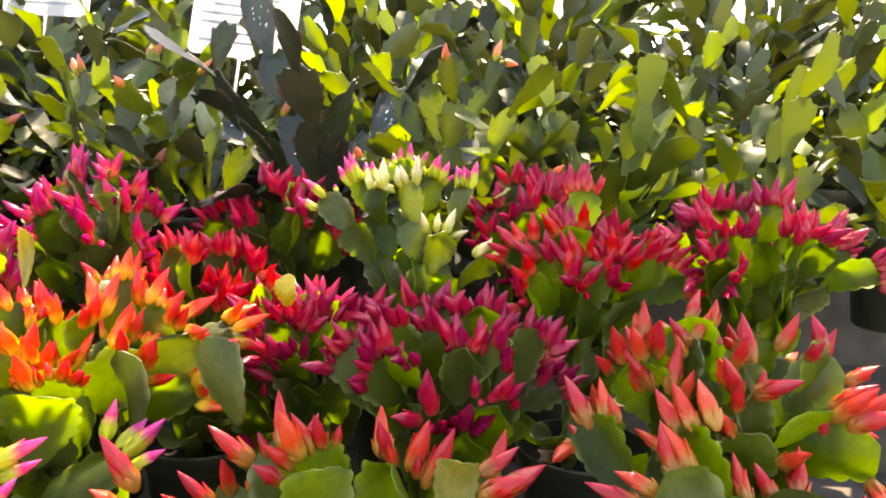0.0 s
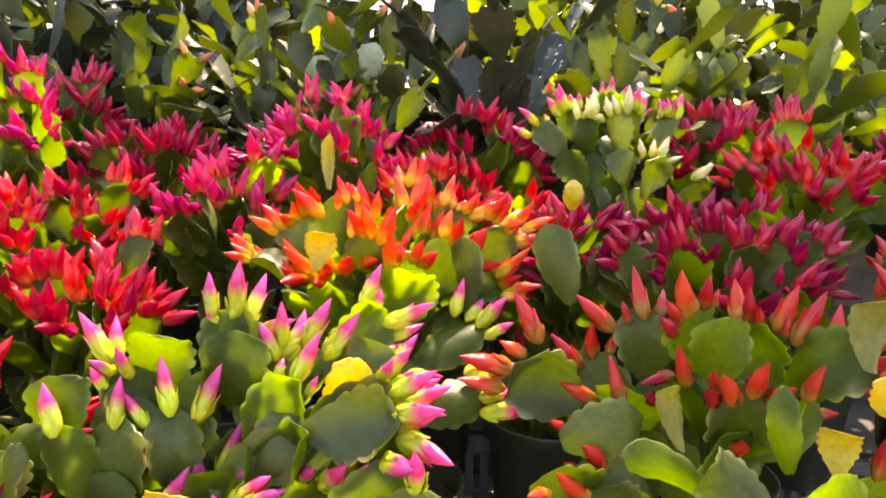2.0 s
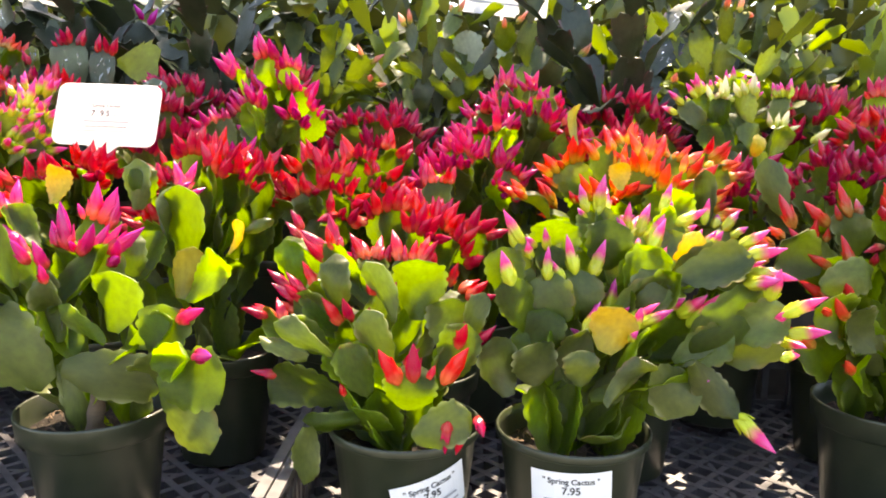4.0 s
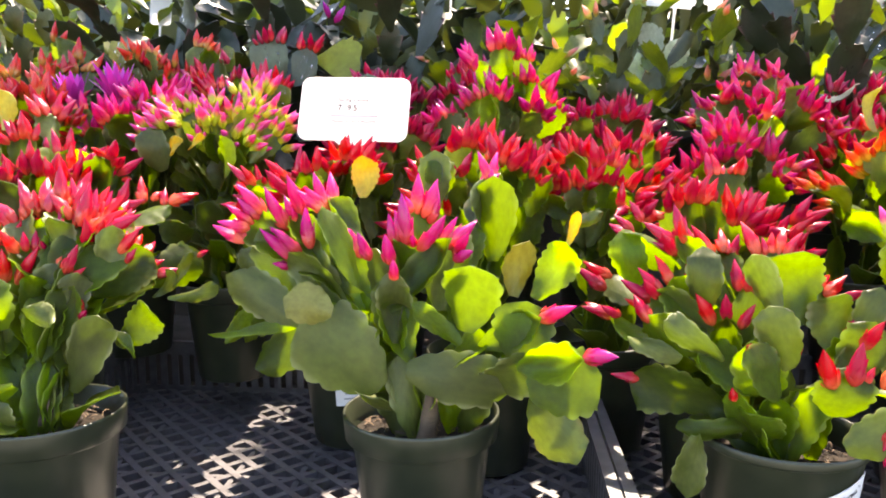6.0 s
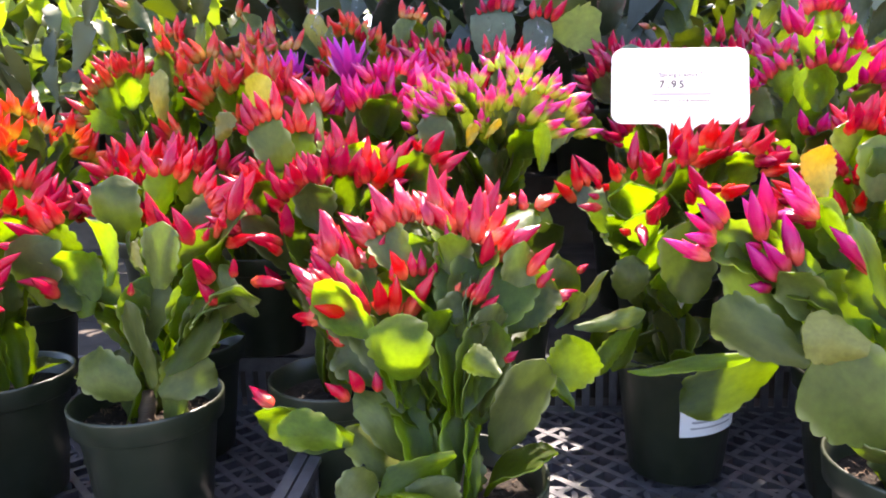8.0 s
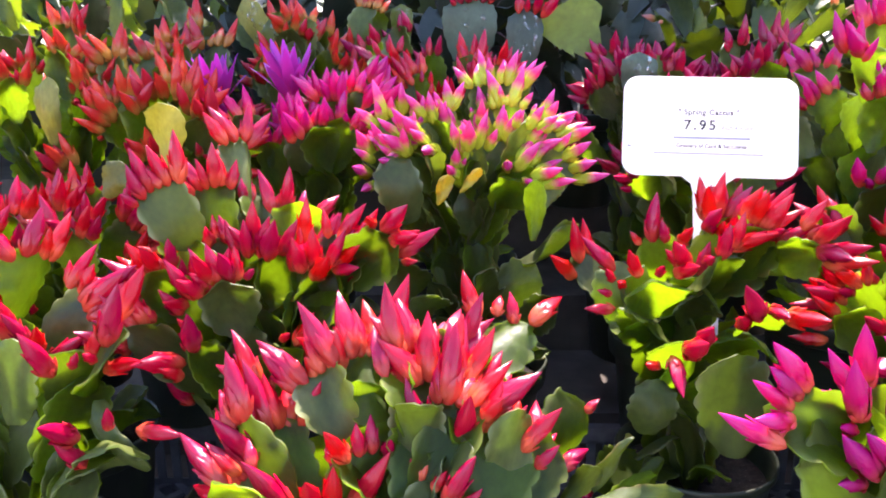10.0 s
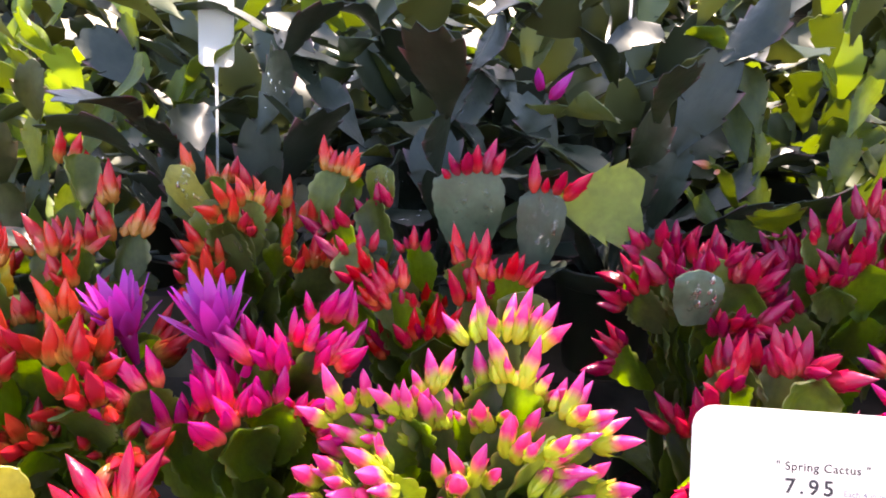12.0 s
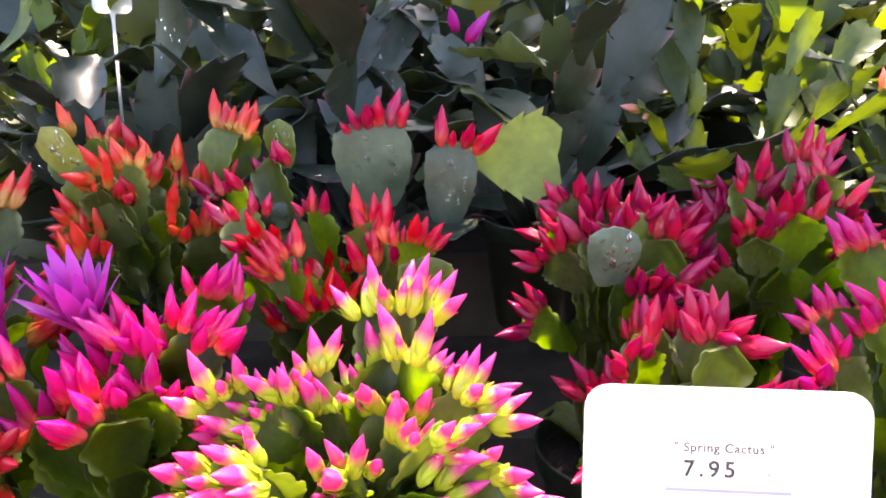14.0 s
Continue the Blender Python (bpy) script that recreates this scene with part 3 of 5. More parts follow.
set_pads(a_plant, [
    (-0.225, 0.490, 0.118, 0.068, 0.055, -45, 0, GREY), (-0.206, 0.475, 0.135, 0.067, 0.037, 100, 10, GREY),
    (-0.129, 0.455, 0.130, 0.051, 0.030, 150, 0, LIME), (-0.132, 0.450, 0.132, 0.043, 0.041, 78, 5, GREEN),
    (-0.139, 0.465, 0.144, 0.038, 0.038, 10, 10, GREEN), (-0.169, 0.475, 0.161, 0.042, 0.038, 5, 15, GREEN),
    (-0.125, 0.500, 0.177, 0.041, 0.026, 28, 15, GREEN), (-0.216, 0.490, 0.148, 0.043, 0.025, -5, 20, GREEN),
    (-0.172, 0.465, 0.155, 0.038, 0.014, -50, 20), (-0.251, 0.475, 0.171, 0.032, 0.026, -75, 0, OLIVE),
    (-0.274, 0.487, 0.161, 0.056, 0.028, -58, 0, GREY), (-0.271, 0.505, 0.165, 0.064, 0.033, -35, 10, GREY),
    (-0.254, 0.510, 0.162, 0.057, 0.023, -30, 25, GREY),
])
set_pads(a_plant, [
    (-0.272, 0.530, 0.146, 0.060, 0.029, -122, 0), (-0.288, 0.525, 0.151, 0.067, 0.010, -100, 40),
    (-0.245, 0.550, 0.236, 0.029, 0.020, 0, 0, YELLOW), (-0.141, 0.515, 0.175, 0.038, 0.021, 15, 20, OLIVE),
    (-0.180, 0.520, 0.184, 0.034, 0.024, 5, 10), (-0.154, 0.560, 0.191, 0.061, 0.032, 0, 10, GREEN),
    (-0.211, 0.500, 0.165, 0.051, 0.018, 0, 30), (-0.189, 0.510, 0.166, 0.049, 0.022, 4, 30),
    (-0.210, 0.500, 0.082, 0.036, 0.043, 0, 0, GREY), (-0.198, 0.580, 0.229, 0.040, 0.026, 0, 15, GREY),
    (-0.106, 0.520, 0.206, 0.026, 0.007, 15, 10, YELLOW), (-0.102, 0.530, 0.219, 0.023, 0.009, 66, 10, LIME),
    (-0.236, 0.480, 0.188, 0.053, 0.018, -25, 40),
])
set_pads(a_plant, [
    (-0.206, 0.530, 0.191, 0.043, 0.023, 8, 20),
])
b_plant = potted("spring_cactus", "low spring cactus with bright red buds in a labelled pot", 0.020, 0.480, 0.003, pot=SLIM_POT)
grow(b_plant, [(-0.077, 0.582, 0.182, 2), (-0.060, 0.500, 0.188, 3), (-0.089, 0.507, 0.170, 2), (-0.068, 0.474, 0.175, 1), (-0.047, 0.501, 0.198, 2), (-0.069, 0.541, 0.225, 2), (-0.042, 0.519, 0.219, 5),
               (-0.011, 0.532, 0.214, 4), (0.003, 0.487, 0.199, 3), (0.027, 0.513, 0.217, 5), (0.064, 0.527, 0.189, 3), (-0.020, 0.471, 0.180, 2), (-0.011, 0.445, 0.170, 1), (0.021, 0.471, 0.152, 1)], RED, low=3, size=0.9)
put_buds(b_plant, Vector((0.034, 0.416, 0.153)), Vector((0, -0.15, 1)).normalized(), Vector((0, -1, 0.1)).normalized(), 0.03, 4, RED, 0.95, 42)
grow(b_plant, [(-0.018, 0.449, 0.140, 1), (0.061, 0.476, 0.169, 1), (0.070, 0.466, 0.165, 2), (-0.075, 0.479, 0.137, 1)], RED, low=0, size=0.85)
set_pads(b_plant, [
    (0.028, 0.490, 0.171, 0.041, 0.037, 0, 0, GREEN), (0.049, 0.480, 0.149, 0.038, 0.032, 0, 15, GREY),
    (0.026, 0.415, 0.132, 0.028, 0.032, 5, 0, GREEN), (0.046, 0.455, 0.139, 0.039, 0.028, 22, 10, GREEN),
    (-0.026, 0.480, 0.175, 0.038, 0.022, -5, 15, GREY), (-0.023, 0.455, 0.152, 0.043, 0.015, -55, 25, GREY),
    (0.011, 0.445, 0.150, 0.038, 0.024, -20, 25), (0.030, 0.415, 0.117, 0.037, 0.026, 62, 5, GREY),
    (-0.038, 0.445, 0.111, 0.039, 0.019, 184, 0, GREY), (0.001, 0.455, 0.111, 0.046, 0.013, -95, 20),
    (0.014, 0.475, 0.172, 0.043, 0.018, -25, 30), (0.015, 0.467, 0.095, 0.032, 0.031, 0, 0, GREY),
    (0.003, 0.435, 0.137, 0.035, 0.023, -30, 20),
])
set_pads(b_plant, [
    (-0.061, 0.520, 0.180, 0.039, 0.024, -15, 20), (-0.042, 0.470, 0.148, 0.034, 0.014, -70, 30),
    (0.058, 0.475, 0.158, 0.036, 0.018, 20, 30),
])
put_buds(b_plant, Vector((0.058, 0.415, 0.128)), Vector((0.15, -0.2, -1)).normalized(), Vector((0, -1, 0)), 0.02, 3, RED, 0.8)
c_plant = potted("spring_cactus", "spring cactus with pink buds on yellow bases and yellowing segments", 0.131, 0.481, 0.002, pot=SLIM_POT)
grow(c_plant, [(0.084, 0.469, 0.210, 1), (0.108, 0.475, 0.213, 1), (0.091, 0.499, 0.231, 2), (0.109, 0.490, 0.230, 2), (0.127, 0.485, 0.215, 2), (0.156, 0.520, 0.249, 3), (0.132, 0.459, 0.181, 1),
               (0.161, 0.481, 0.190, 2), (0.207, 0.479, 0.185, 3), (0.221, 0.543, 0.226, 3), (0.235, 0.520, 0.216, 3), (0.241, 0.460, 0.220, 3), (0.143, 0.480, 0.178, 2)], PINK, (GREEN, GREEN, LIME), low=3, size=0.95)
grow(c_plant, [(0.255, 0.440, 0.195, 2), (0.260, 0.450, 0.175, 2), (0.190, 0.500, 0.225, 3), (0.180, 0.530, 0.235, 2), (0.170, 0.450, 0.185, 2), (0.205, 0.440, 0.150, 1), (0.262, 0.595, 0.230, 3), (0.270, 0.549, 0.205, 3), (0.235, 0.491, 0.222, 3), (0.176, 0.526, 0.230, 3), (0.148, 0.524, 0.250, 2), (0.215, 0.560, 0.240, 3)], PINK, (GREEN, LIME), low=0, size=0.95)
set_pads(c_plant, [
    (0.142, 0.445, 0.163, 0.029, 0.029, 20, 0, YELLOW), (0.086, 0.460, 0.129, 0.039, 0.027, -15, 10, GREY),
    (0.102, 0.455, 0.138, 0.029, 0.032, 0, 20, GREY), (0.130, 0.440, 0.143, 0.022, 0.022, -10, 0, LIME),
    (0.141, 0.435, 0.137, 0.038, 0.015, 45, 25, LIME), (0.172, 0.445, 0.154, 0.038, 0.031, 140, 0, GREY),
    (0.192, 0.445, 0.158, 0.044, 0.022, 138, 0, GREY), (0.086, 0.480, 0.188, 0.033, 0.027, -8, 0),
    (0.117, 0.500, 0.203, 0.034, 0.034, 0, 10, GREEN), (0.151, 0.500, 0.203, 0.034, 0.032, 5, 0, GREEN),
    (0.109, 0.490, 0.167, 0.041, 0.037, 0, 10), (0.197, 0.495, 0.196, 0.037, 0.020, 20, 10, YELLOW),
    (0.196, 0.455, 0.159, 0.060, 0.031, 45, 0),
])
set_pads(c_plant, [
    (0.106, 0.470, 0.153, 0.030, 0.028, 10, 15), (0.114, 0.475, 0.098, 0.035, 0.026, 0, 0),
    (0.163, 0.480, 0.172, 0.041, 0.029, 30, 20), (0.136, 0.500, 0.167, 0.038, 0.026, -10, 30),
    (0.138, 0.460, 0.127, 0.035, 0.014, 70, 20),
])
put_buds(c_plant, Vector((0.222, 0.445, 0.127)), Vector((0.8, -0.3, -0.6)).normalized(), Vector((0, -1, 0)), 0.01, 1, PINK)
d_plant = potted("spring_cactus", "bushy spring cactus crowded with red buds in a green pot", -0.452, 0.488, -0.002)
put_buds(d_plant, Vector((-0.490, 0.505, 0.182)), Vector((0, -0.1, 1)).normalized(), Vector((0, -1, 0.1)).normalized(), 0.034, 5, RED, 1.1, 30)
put_buds(d_plant, Vector((-0.499, 0.485, 0.145)), Vector((-0.3, -0.3, 1)).normalized(), Vector((0, -1, 0.1)).normalized(), 0.02, 3, RED, 0.6, 34)
grow(d_plant, [(-0.531, 0.525, 0.194, 4), (-0.525, 0.520, 0.170, 1), (-0.474, 0.515, 0.183, 1), (-0.433, 0.530, 0.209, 5), (-0.445, 0.545, 0.233, 6), (-0.482, 0.560, 0.234, 5),
               (-0.424, 0.550, 0.225, 5), (-0.392, 0.545, 0.201, 3), (-0.412, 0.600, 0.236, 3), (-0.422, 0.500, 0.176, 2), (-0.368, 0.580, 0.196, 1), (-0.568, 0.510, 0.132, 1)], RED, low=3, size=1.05)
grow(d_plant, [(-0.470, 0.515, 0.215, 4), (-0.515, 0.540, 0.212, 4), (-0.480, 0.575, 0.232, 4), (-0.440, 0.575, 0.235, 4), (-0.535, 0.560, 0.215, 4), (-0.455, 0.555, 0.240, 5), (-0.532, 0.530, 0.217, 3), (-0.529, 0.500, 0.207, 3), (-0.499, 0.550, 0.232, 4), (-0.459, 0.545, 0.234, 4), (-0.432, 0.530, 0.229, 4), (-0.409, 0.530, 0.212, 3), (-0.433, 0.510, 0.200, 3)], RED, low=0, size=1.05)
set_pads(d_plant, [
    (-0.475, 0.475, 0.152, 0.036, 0.034, -4, 0, GREEN), (-0.506, 0.470, 0.124, 0.035, 0.021, -76, 0, GREEN),
    (-0.489, 0.445, 0.123, 0.025, 0.020, -150, 0, GREY), (-0.469, 0.485, 0.104, 0.052, 0.021, -38, 20),
    (-0.448, 0.455, 0.125, 0.042, 0.015, -116, 10), (-0.456, 0.450, 0.092, 0.025, 0.027, -10, 0, GREY),
    (-0.445, 0.495, 0.113, 0.059, 0.021, 5, 30, GREY), (-0.429, 0.485, 0.112, 0.059, 0.028, 25, 10, GREY),
    (-0.400, 0.500, 0.140, 0.035, 0.028, 40, 5, GREEN), (-0.403, 0.490, 0.152, 0.024, 0.007, 140, 20),
    (-0.427, 0.470, 0.161, 0.020, 0.015, -60, 0), (-0.462, 0.495, 0.151, 0.040, 0.017, 10, 30),
    (-0.383, 0.535, 0.164, 0.041, 0.011, 75, 15, LIME),
])
set_pads(d_plant, [
    (-0.393, 0.535, 0.165, 0.026, 0.010, 35, 20, LIME), (-0.380, 0.535, 0.173, 0.030, 0.007, 30, 20, LIME),
    (-0.450, 0.490, 0.076, 0.033, 0.032, 0, 0, GREY), (-0.451, 0.515, 0.188, 0.037, 0.022, 0, 0, GREY),
    (-0.475, 0.535, 0.182, 0.039, 0.023, 0, 20), (-0.418, 0.515, 0.180, 0.039, 0.021, 8, 20),
    (-0.437, 0.495, 0.153, 0.038, 0.021, 15, 20),
])
e_plant = potted("spring_cactus", RED_LABEL, -0.671, 0.592, 0.0)
grow(e_plant, [(-0.636, 0.579, 0.227, 3), (-0.578, 0.556, 0.240, 3), (-0.649, 0.623, 0.263, 3), (-0.666, 0.575, 0.188, 1), (-0.578, 0.533, 0.202, 2), (-0.588, 0.532, 0.187, 1), (-0.600, 0.560, 0.225, 3),
               (-0.705, 0.620, 0.245, 4), (-0.740, 0.590, 0.225, 4), (-0.720, 0.570, 0.195, 2), (-0.610, 0.600, 0.245, 4)], RED, low=4)
set_pads(e_plant, [
    (-0.685, 0.600, 0.205, 0.047, 0.036, 0, 0), (-0.645, 0.570, 0.181, 0.045, 0.029, 10, 10),
    (-0.676, 0.575, 0.184, 0.046, 0.015, -10, 20), (-0.579, 0.550, 0.165, 0.040, 0.013, -35, 25),
    (-0.702, 0.585, 0.161, 0.047, 0.033, -10, 10), (-0.655, 0.570, 0.114, 0.061, 0.020, -14, 25),
    (-0.635, 0.555, 0.130, 0.058, 0.028, 36, 20), (-0.666, 0.565, 0.111, 0.046, 0.033, -60, 0, GREY),
    (-0.729, 0.580, 0.168, 0.050, 0.037, -5, 0), (-0.643, 0.555, 0.116, 0.041, 0.028, 62, 0, GREY),
    (-0.678, 0.590, 0.086, 0.038, 0.034, 0, 0),
])
f_plant = potted("spring_cactus", "spring cactus with coral buds and broad green segments", 0.372, 0.545, 0.0)
grow(f_plant, [(0.351, 0.533, 0.256, 4), (0.334, 0.564, 0.247, 3), (0.305, 0.560, 0.222, 3), (0.299, 0.490, 0.184, 2), (0.281, 0.475, 0.187, 1), (0.349, 0.515, 0.229, 2), (0.370, 0.494, 0.228, 3),
               (0.370, 0.500, 0.206, 1), (0.267, 0.530, 0.227, 3), (0.418, 0.525, 0.221, 2), (0.395, 0.545, 0.250, 4), (0.440, 0.520, 0.240, 3), (0.320, 0.520, 0.215, 2), (0.285, 0.500, 0.160, 1), (0.300, 0.520, 0.180, 2), (0.310, 0.490, 0.145, 1), (0.445, 0.500, 0.195, 2), (0.450, 0.560, 0.225, 3), (0.425, 0.490, 0.170, 1)], CORAL, (GREEN, GREY), low=6, size=0.95, width=0.03)
set_pads(f_plant, [
    (0.417, 0.500, 0.236, 0.030, 0.016, 5, 0, OLIVE), (0.396, 0.470, 0.204, 0.018, 0.017, 10, 0, YELLOW),
    (0.408, 0.460, 0.230, 0.017, 0.016, 0, 0, YELLOW), (0.367, 0.450, 0.195, 0.034, 0.021, -55, 10, GREY),
    (0.392, 0.440, 0.185, 0.033, 0.024, -20, 0), (0.352, 0.460, 0.193, 0.045, 0.014, -60, 20),
    (0.297, 0.500, 0.194, 0.038, 0.026, 70, 0, GREY), (0.375, 0.460, 0.203, 0.035, 0.012, -10, 25),
    (0.365, 0.520, 0.218, 0.033, 0.028, 0, 0), (0.390, 0.430, 0.191, 0.028, 0.019, 30, 0),
    (0.345, 0.500, 0.197, 0.029, 0.011, -10, 10, OLIVE),
])

# ---- second and third rows ----
s_plant = potted("spring_cactus", "spring cactus with red buds, price label on its pot", -0.285, 0.695, 0.0, pot=SLIM_POT)
grow(s_plant, [(-0.327, 0.668, 0.258, 3), (-0.344, 0.607, 0.252, 3), (-0.365, 0.614, 0.241, 3), (-0.372, 0.690, 0.238, 2), (-0.343, 0.555, 0.228, 3), (-0.311, 0.635, 0.244, 2), (-0.282, 0.650, 0.262, 4),
               (-0.272, 0.639, 0.266, 4), (-0.305, 0.560, 0.245, 3), (-0.371, 0.600, 0.130, 1), (-0.250, 0.620, 0.262, 4), (-0.292, 0.640, 0.262, 4), (-0.265, 0.655, 0.266, 4), (-0.310, 0.610, 0.258, 3), (-0.286, 0.690, 0.268, 4), (-0.292, 0.672, 0.264, 3), (-0.270, 0.685, 0.266, 4)], RED, low=5, size=0.95)
set_pads(s_plant, [
    (-0.311, 0.565, 0.171, 0.050, 0.036, -4, 0), (-0.345, 0.585, 0.167, 0.029, 0.024, 10, 0, GREY),
    (-0.341, 0.590, 0.150, 0.038, 0.014, -145, 10), (-0.333, 0.600, 0.149, 0.038, 0.014, -150, 20),
    (-0.348, 0.660, 0.198, 0.036, 0.027, 0, 10), (-0.195, 0.580, 0.233, 0.032, 0.023, 4, 10),
])
t_plant = potted("spring_cactus", RED_LABEL, -0.160, 0.650, 0.0)
grow(t_plant, [(-0.219, 0.689, 0.258, 4), (-0.229, 0.700, 0.262, 3), (-0.180, 0.645, 0.283, 5), (-0.140, 0.640, 0.262, 4), (-0.110, 0.660, 0.262, 4), (-0.240, 0.646, 0.215, 3), (-0.222, 0.650, 0.235, 4), (-0.236, 0.625, 0.185, 2), (-0.210, 0.620, 0.225, 3)], RED, size=0.88, extra=11, spread=0.07, top=0.28, drop=0.05)
v_plant = potted("spring_cactus", RED_LABEL, -0.055, 0.700, 0.0)
grow(v_plant, [(-0.084, 0.696, 0.276, 4), (-0.006, 0.735, 0.282, 4), (-0.020, 0.704, 0.264, 4), (-0.072, 0.670, 0.250, 4)], RED, size=0.88, extra=16, spread=0.08, top=0.275, drop=0.05)
w_plant = potted("spring_cactus", RED_LABEL, 0.020, 0.605, 0.0)
grow(w_plant, [(0.009, 0.632, 0.237, 2), (0.041, 0.605, 0.228, 2), (0.012, 0.651, 0.238, 4), (0.041, 0.603, 0.228, 4), (0.033, 0.661, 0.262, 4), (-0.020, 0.620, 0.235, 3), (0.075, 0.590, 0.225, 3)], RED, size=0.88, extra=8, spread=0.07, top=0.24, drop=0.05)
l_plant = potted("spring_cactus", "spring cactus with magenta-red buds among other pots", 0.065, 0.735, 0.01)
grow(l_plant, [(0.047, 0.735, 0.294, 4), (0.060, 0.731, 0.274, 4), (0.094, 0.735, 0.308, 5), (0.030, 0.700, 0.270, 4)], ROSE, extra=12, spread=0.07, top=0.29, drop=0.05, size=0.92)
o_plant = potted("spring_cactus", "spring cactus with orange buds on yellow bases", 0.200, 0.640, 0.0)
grow(o_plant, [(0.135, 0.640, 0.277, 4), (0.169, 0.622, 0.291, 3), (0.187, 0.648, 0.281, 3), (0.200, 0.700, 0.297, 4), (0.215, 0.700, 0.281, 4), (0.242, 0.679, 0.285, 4), (0.277, 0.636, 0.277, 4),
               (0.222, 0.594, 0.262, 4), (0.200, 0.620, 0.261, 4), (0.097, 0.660, 0.246, 4), (0.290, 0.680, 0.269, 3), (0.150, 0.600, 0.250, 3)], ORANGE, (GREEN, GREEN, LIME), extra=10, spread=0.085, top=0.285, drop=0.05, low=3, size=0.92)
set_pads(o_plant, [
    (0.173, 0.572, 0.252, 0.021, 0.017, 0, 0, YELLOW), (0.215, 0.585, 0.216, 0.038, 0.040, 0, 0, GREEN),
    (0.313, 0.670, 0.274, 0.020, 0.013, 0, 0, YELLOW), (0.308, 0.600, 0.232, 0.047, 0.024, -20, 15, GREY),
    (0.251, 0.610, 0.221, 0.046, 0.018, -5, 20), (0.153, 0.680, 0.283, 0.036, 0.009, 0, 20, OLIVE),
])
h_plant = potted("spring_cactus", "spring cactus crowded with crimson buds in the shade", 0.410, 0.680, 0.0)
grow(h_plant, [(0.398, 0.700, 0.284, 5), (0.405, 0.674, 0.276, 5), (0.433, 0.690, 0.275, 5), (0.340, 0.672, 0.258, 4), (0.438, 0.614, 0.251, 4), (0.470, 0.670, 0.271, 6)], CRIMSON, (GREY, GREEN), size=0.75, count=(5, 8), extra=18, spread=0.08, top=0.28, drop=0.05)
r_plant = potted("spring_cactus", RED_LABEL, -0.545, 0.635, 0.0)
grow(r_plant, [(-0.593, 0.619, 0.296, 4), (-0.569, 0.600, 0.245, 4), (-0.542, 0.630, 0.263, 5), (-0.515, 0.680, 0.258, 4), (-0.577, 0.670, 0.290, 4), (-0.490, 0.640, 0.262, 4), (-0.460, 0.630, 0.262, 4), (-0.572, 0.705, 0.312, 3), (-0.560, 0.610, 0.205, 2), (-0.530, 0.605, 0.190, 2), (-0.585, 0.615, 0.180, 1), (-0.510, 0.600, 0.215, 3), (-0.605, 0.660, 0.258, 3), (-0.553, 0.640, 0.257, 4), (-0.516, 0.640, 0.253, 4), (-0.494, 0.640, 0.250, 3), (-0.583, 0.620, 0.242, 3), (-0.568, 0.580, 0.221, 3), (-0.609, 0.600, 0.231, 3)], RED, size=0.92, extra=8, spread=0.07, top=0.265, drop=0.04)
q_plant = potted("spring_cactus", RED_LABEL, -0.700, 0.720, 0.0)
grow(q_plant, [(-0.705, 0.660, 0.252, 4), (-0.660, 0.660, 0.262, 4)], RED, size=0.88, extra=15, spread=0.08, top=0.275, drop=0.05)
grow(r_plant, [(-0.556, 0.700, 0.276, 3), (-0.531, 0.680, 0.274, 3)], CRIMSON, (GREEN, GREY), low=0, size=0.9)
k_plant = potted("spring_cactus", "spring cactus dense with pink buds on yellow-green bases", -0.425, 0.765, 0.035)
grow(k_plant, [(-0.490, 0.769, 0.320, 4), (-0.471, 0.761, 0.313, 4), (-0.453, 0.774, 0.324, 4), (-0.429, 0.772, 0.312, 3), (-0.405, 0.784, 0.328, 5), (-0.392, 0.753, 0.302, 4), (-0.370, 0.768, 0.313, 5),
               (-0.432, 0.732, 0.292, 4), (-0.474, 0.723, 0.300, 4), (-0.501, 0.725, 0.286, 3), (-0.382, 0.737, 0.285, 3), (-0.357, 0.742, 0.288, 3), (-0.417, 0.814, 0.340, 4), (-0.394, 0.815, 0.338, 4)], PINK, (GREEN, LIME, LIME), extra=13, spread=0.075, top=0.315, drop=0.03, low=7, size=0.95)
grow(k_plant, [(-0.370, 0.710, 0.205, 0), (-0.402, 0.690, 0.195, 0), (-0.462, 0.690, 0.205, 0), (-0.348, 0.740, 0.240, 0), (-0.432, 0.685, 0.225, 0), (-0.490, 0.715, 0.220, 0)], PINK, (GREY, GREEN), low=4, width=0.031)
set_pads(k_plant, [
    (-0.464, 0.700, 0.249, 0.044, 0.029, -20, 10, GREY), (-0.449, 0.690, 0.263, 0.019, 0.009, 20, 0, YELLOW),
    (-0.436, 0.700, 0.268, 0.020, 0.006, 40, 0, YELLOW), (-0.383, 0.720, 0.256, 0.025, 0.016, 20, 0),
    (-0.393, 0.680, 0.244, 0.036, 0.013, 0, 10),
])
n_plant = potted("spring_cactus", "spring cactus with coral-red buds and a few yellowed segments", -0.660, 0.825, 0.06)
grow(n_plant, [(-0.722, 0.860, 0.360, 4), (-0.676, 0.880, 0.365, 4), (-0.667, 0.850, 0.355, 4), (-0.664, 0.790, 0.329, 4), (-0.620, 0.780, 0.332, 4), (-0.607, 0.764, 0.319, 4), (-0.572, 0.737, 0.299, 4)], CORAL, extra=15, spread=0.085, top=0.345, drop=0.06, size=0.95)
set_pads(n_plant, [
    (-0.611, 0.700, 0.286, 0.038, 0.022, 0, 0, OLIVE), (-0.742, 0.800, 0.286, 0.050, 0.019, 5, 0, OLIVE),
    (-0.633, 0.660, 0.273, 0.023, 0.016, 30, 0, OLIVE), (-0.710, 0.860, 0.327, 0.028, 0.014, -5, 0, YELLOW),
])
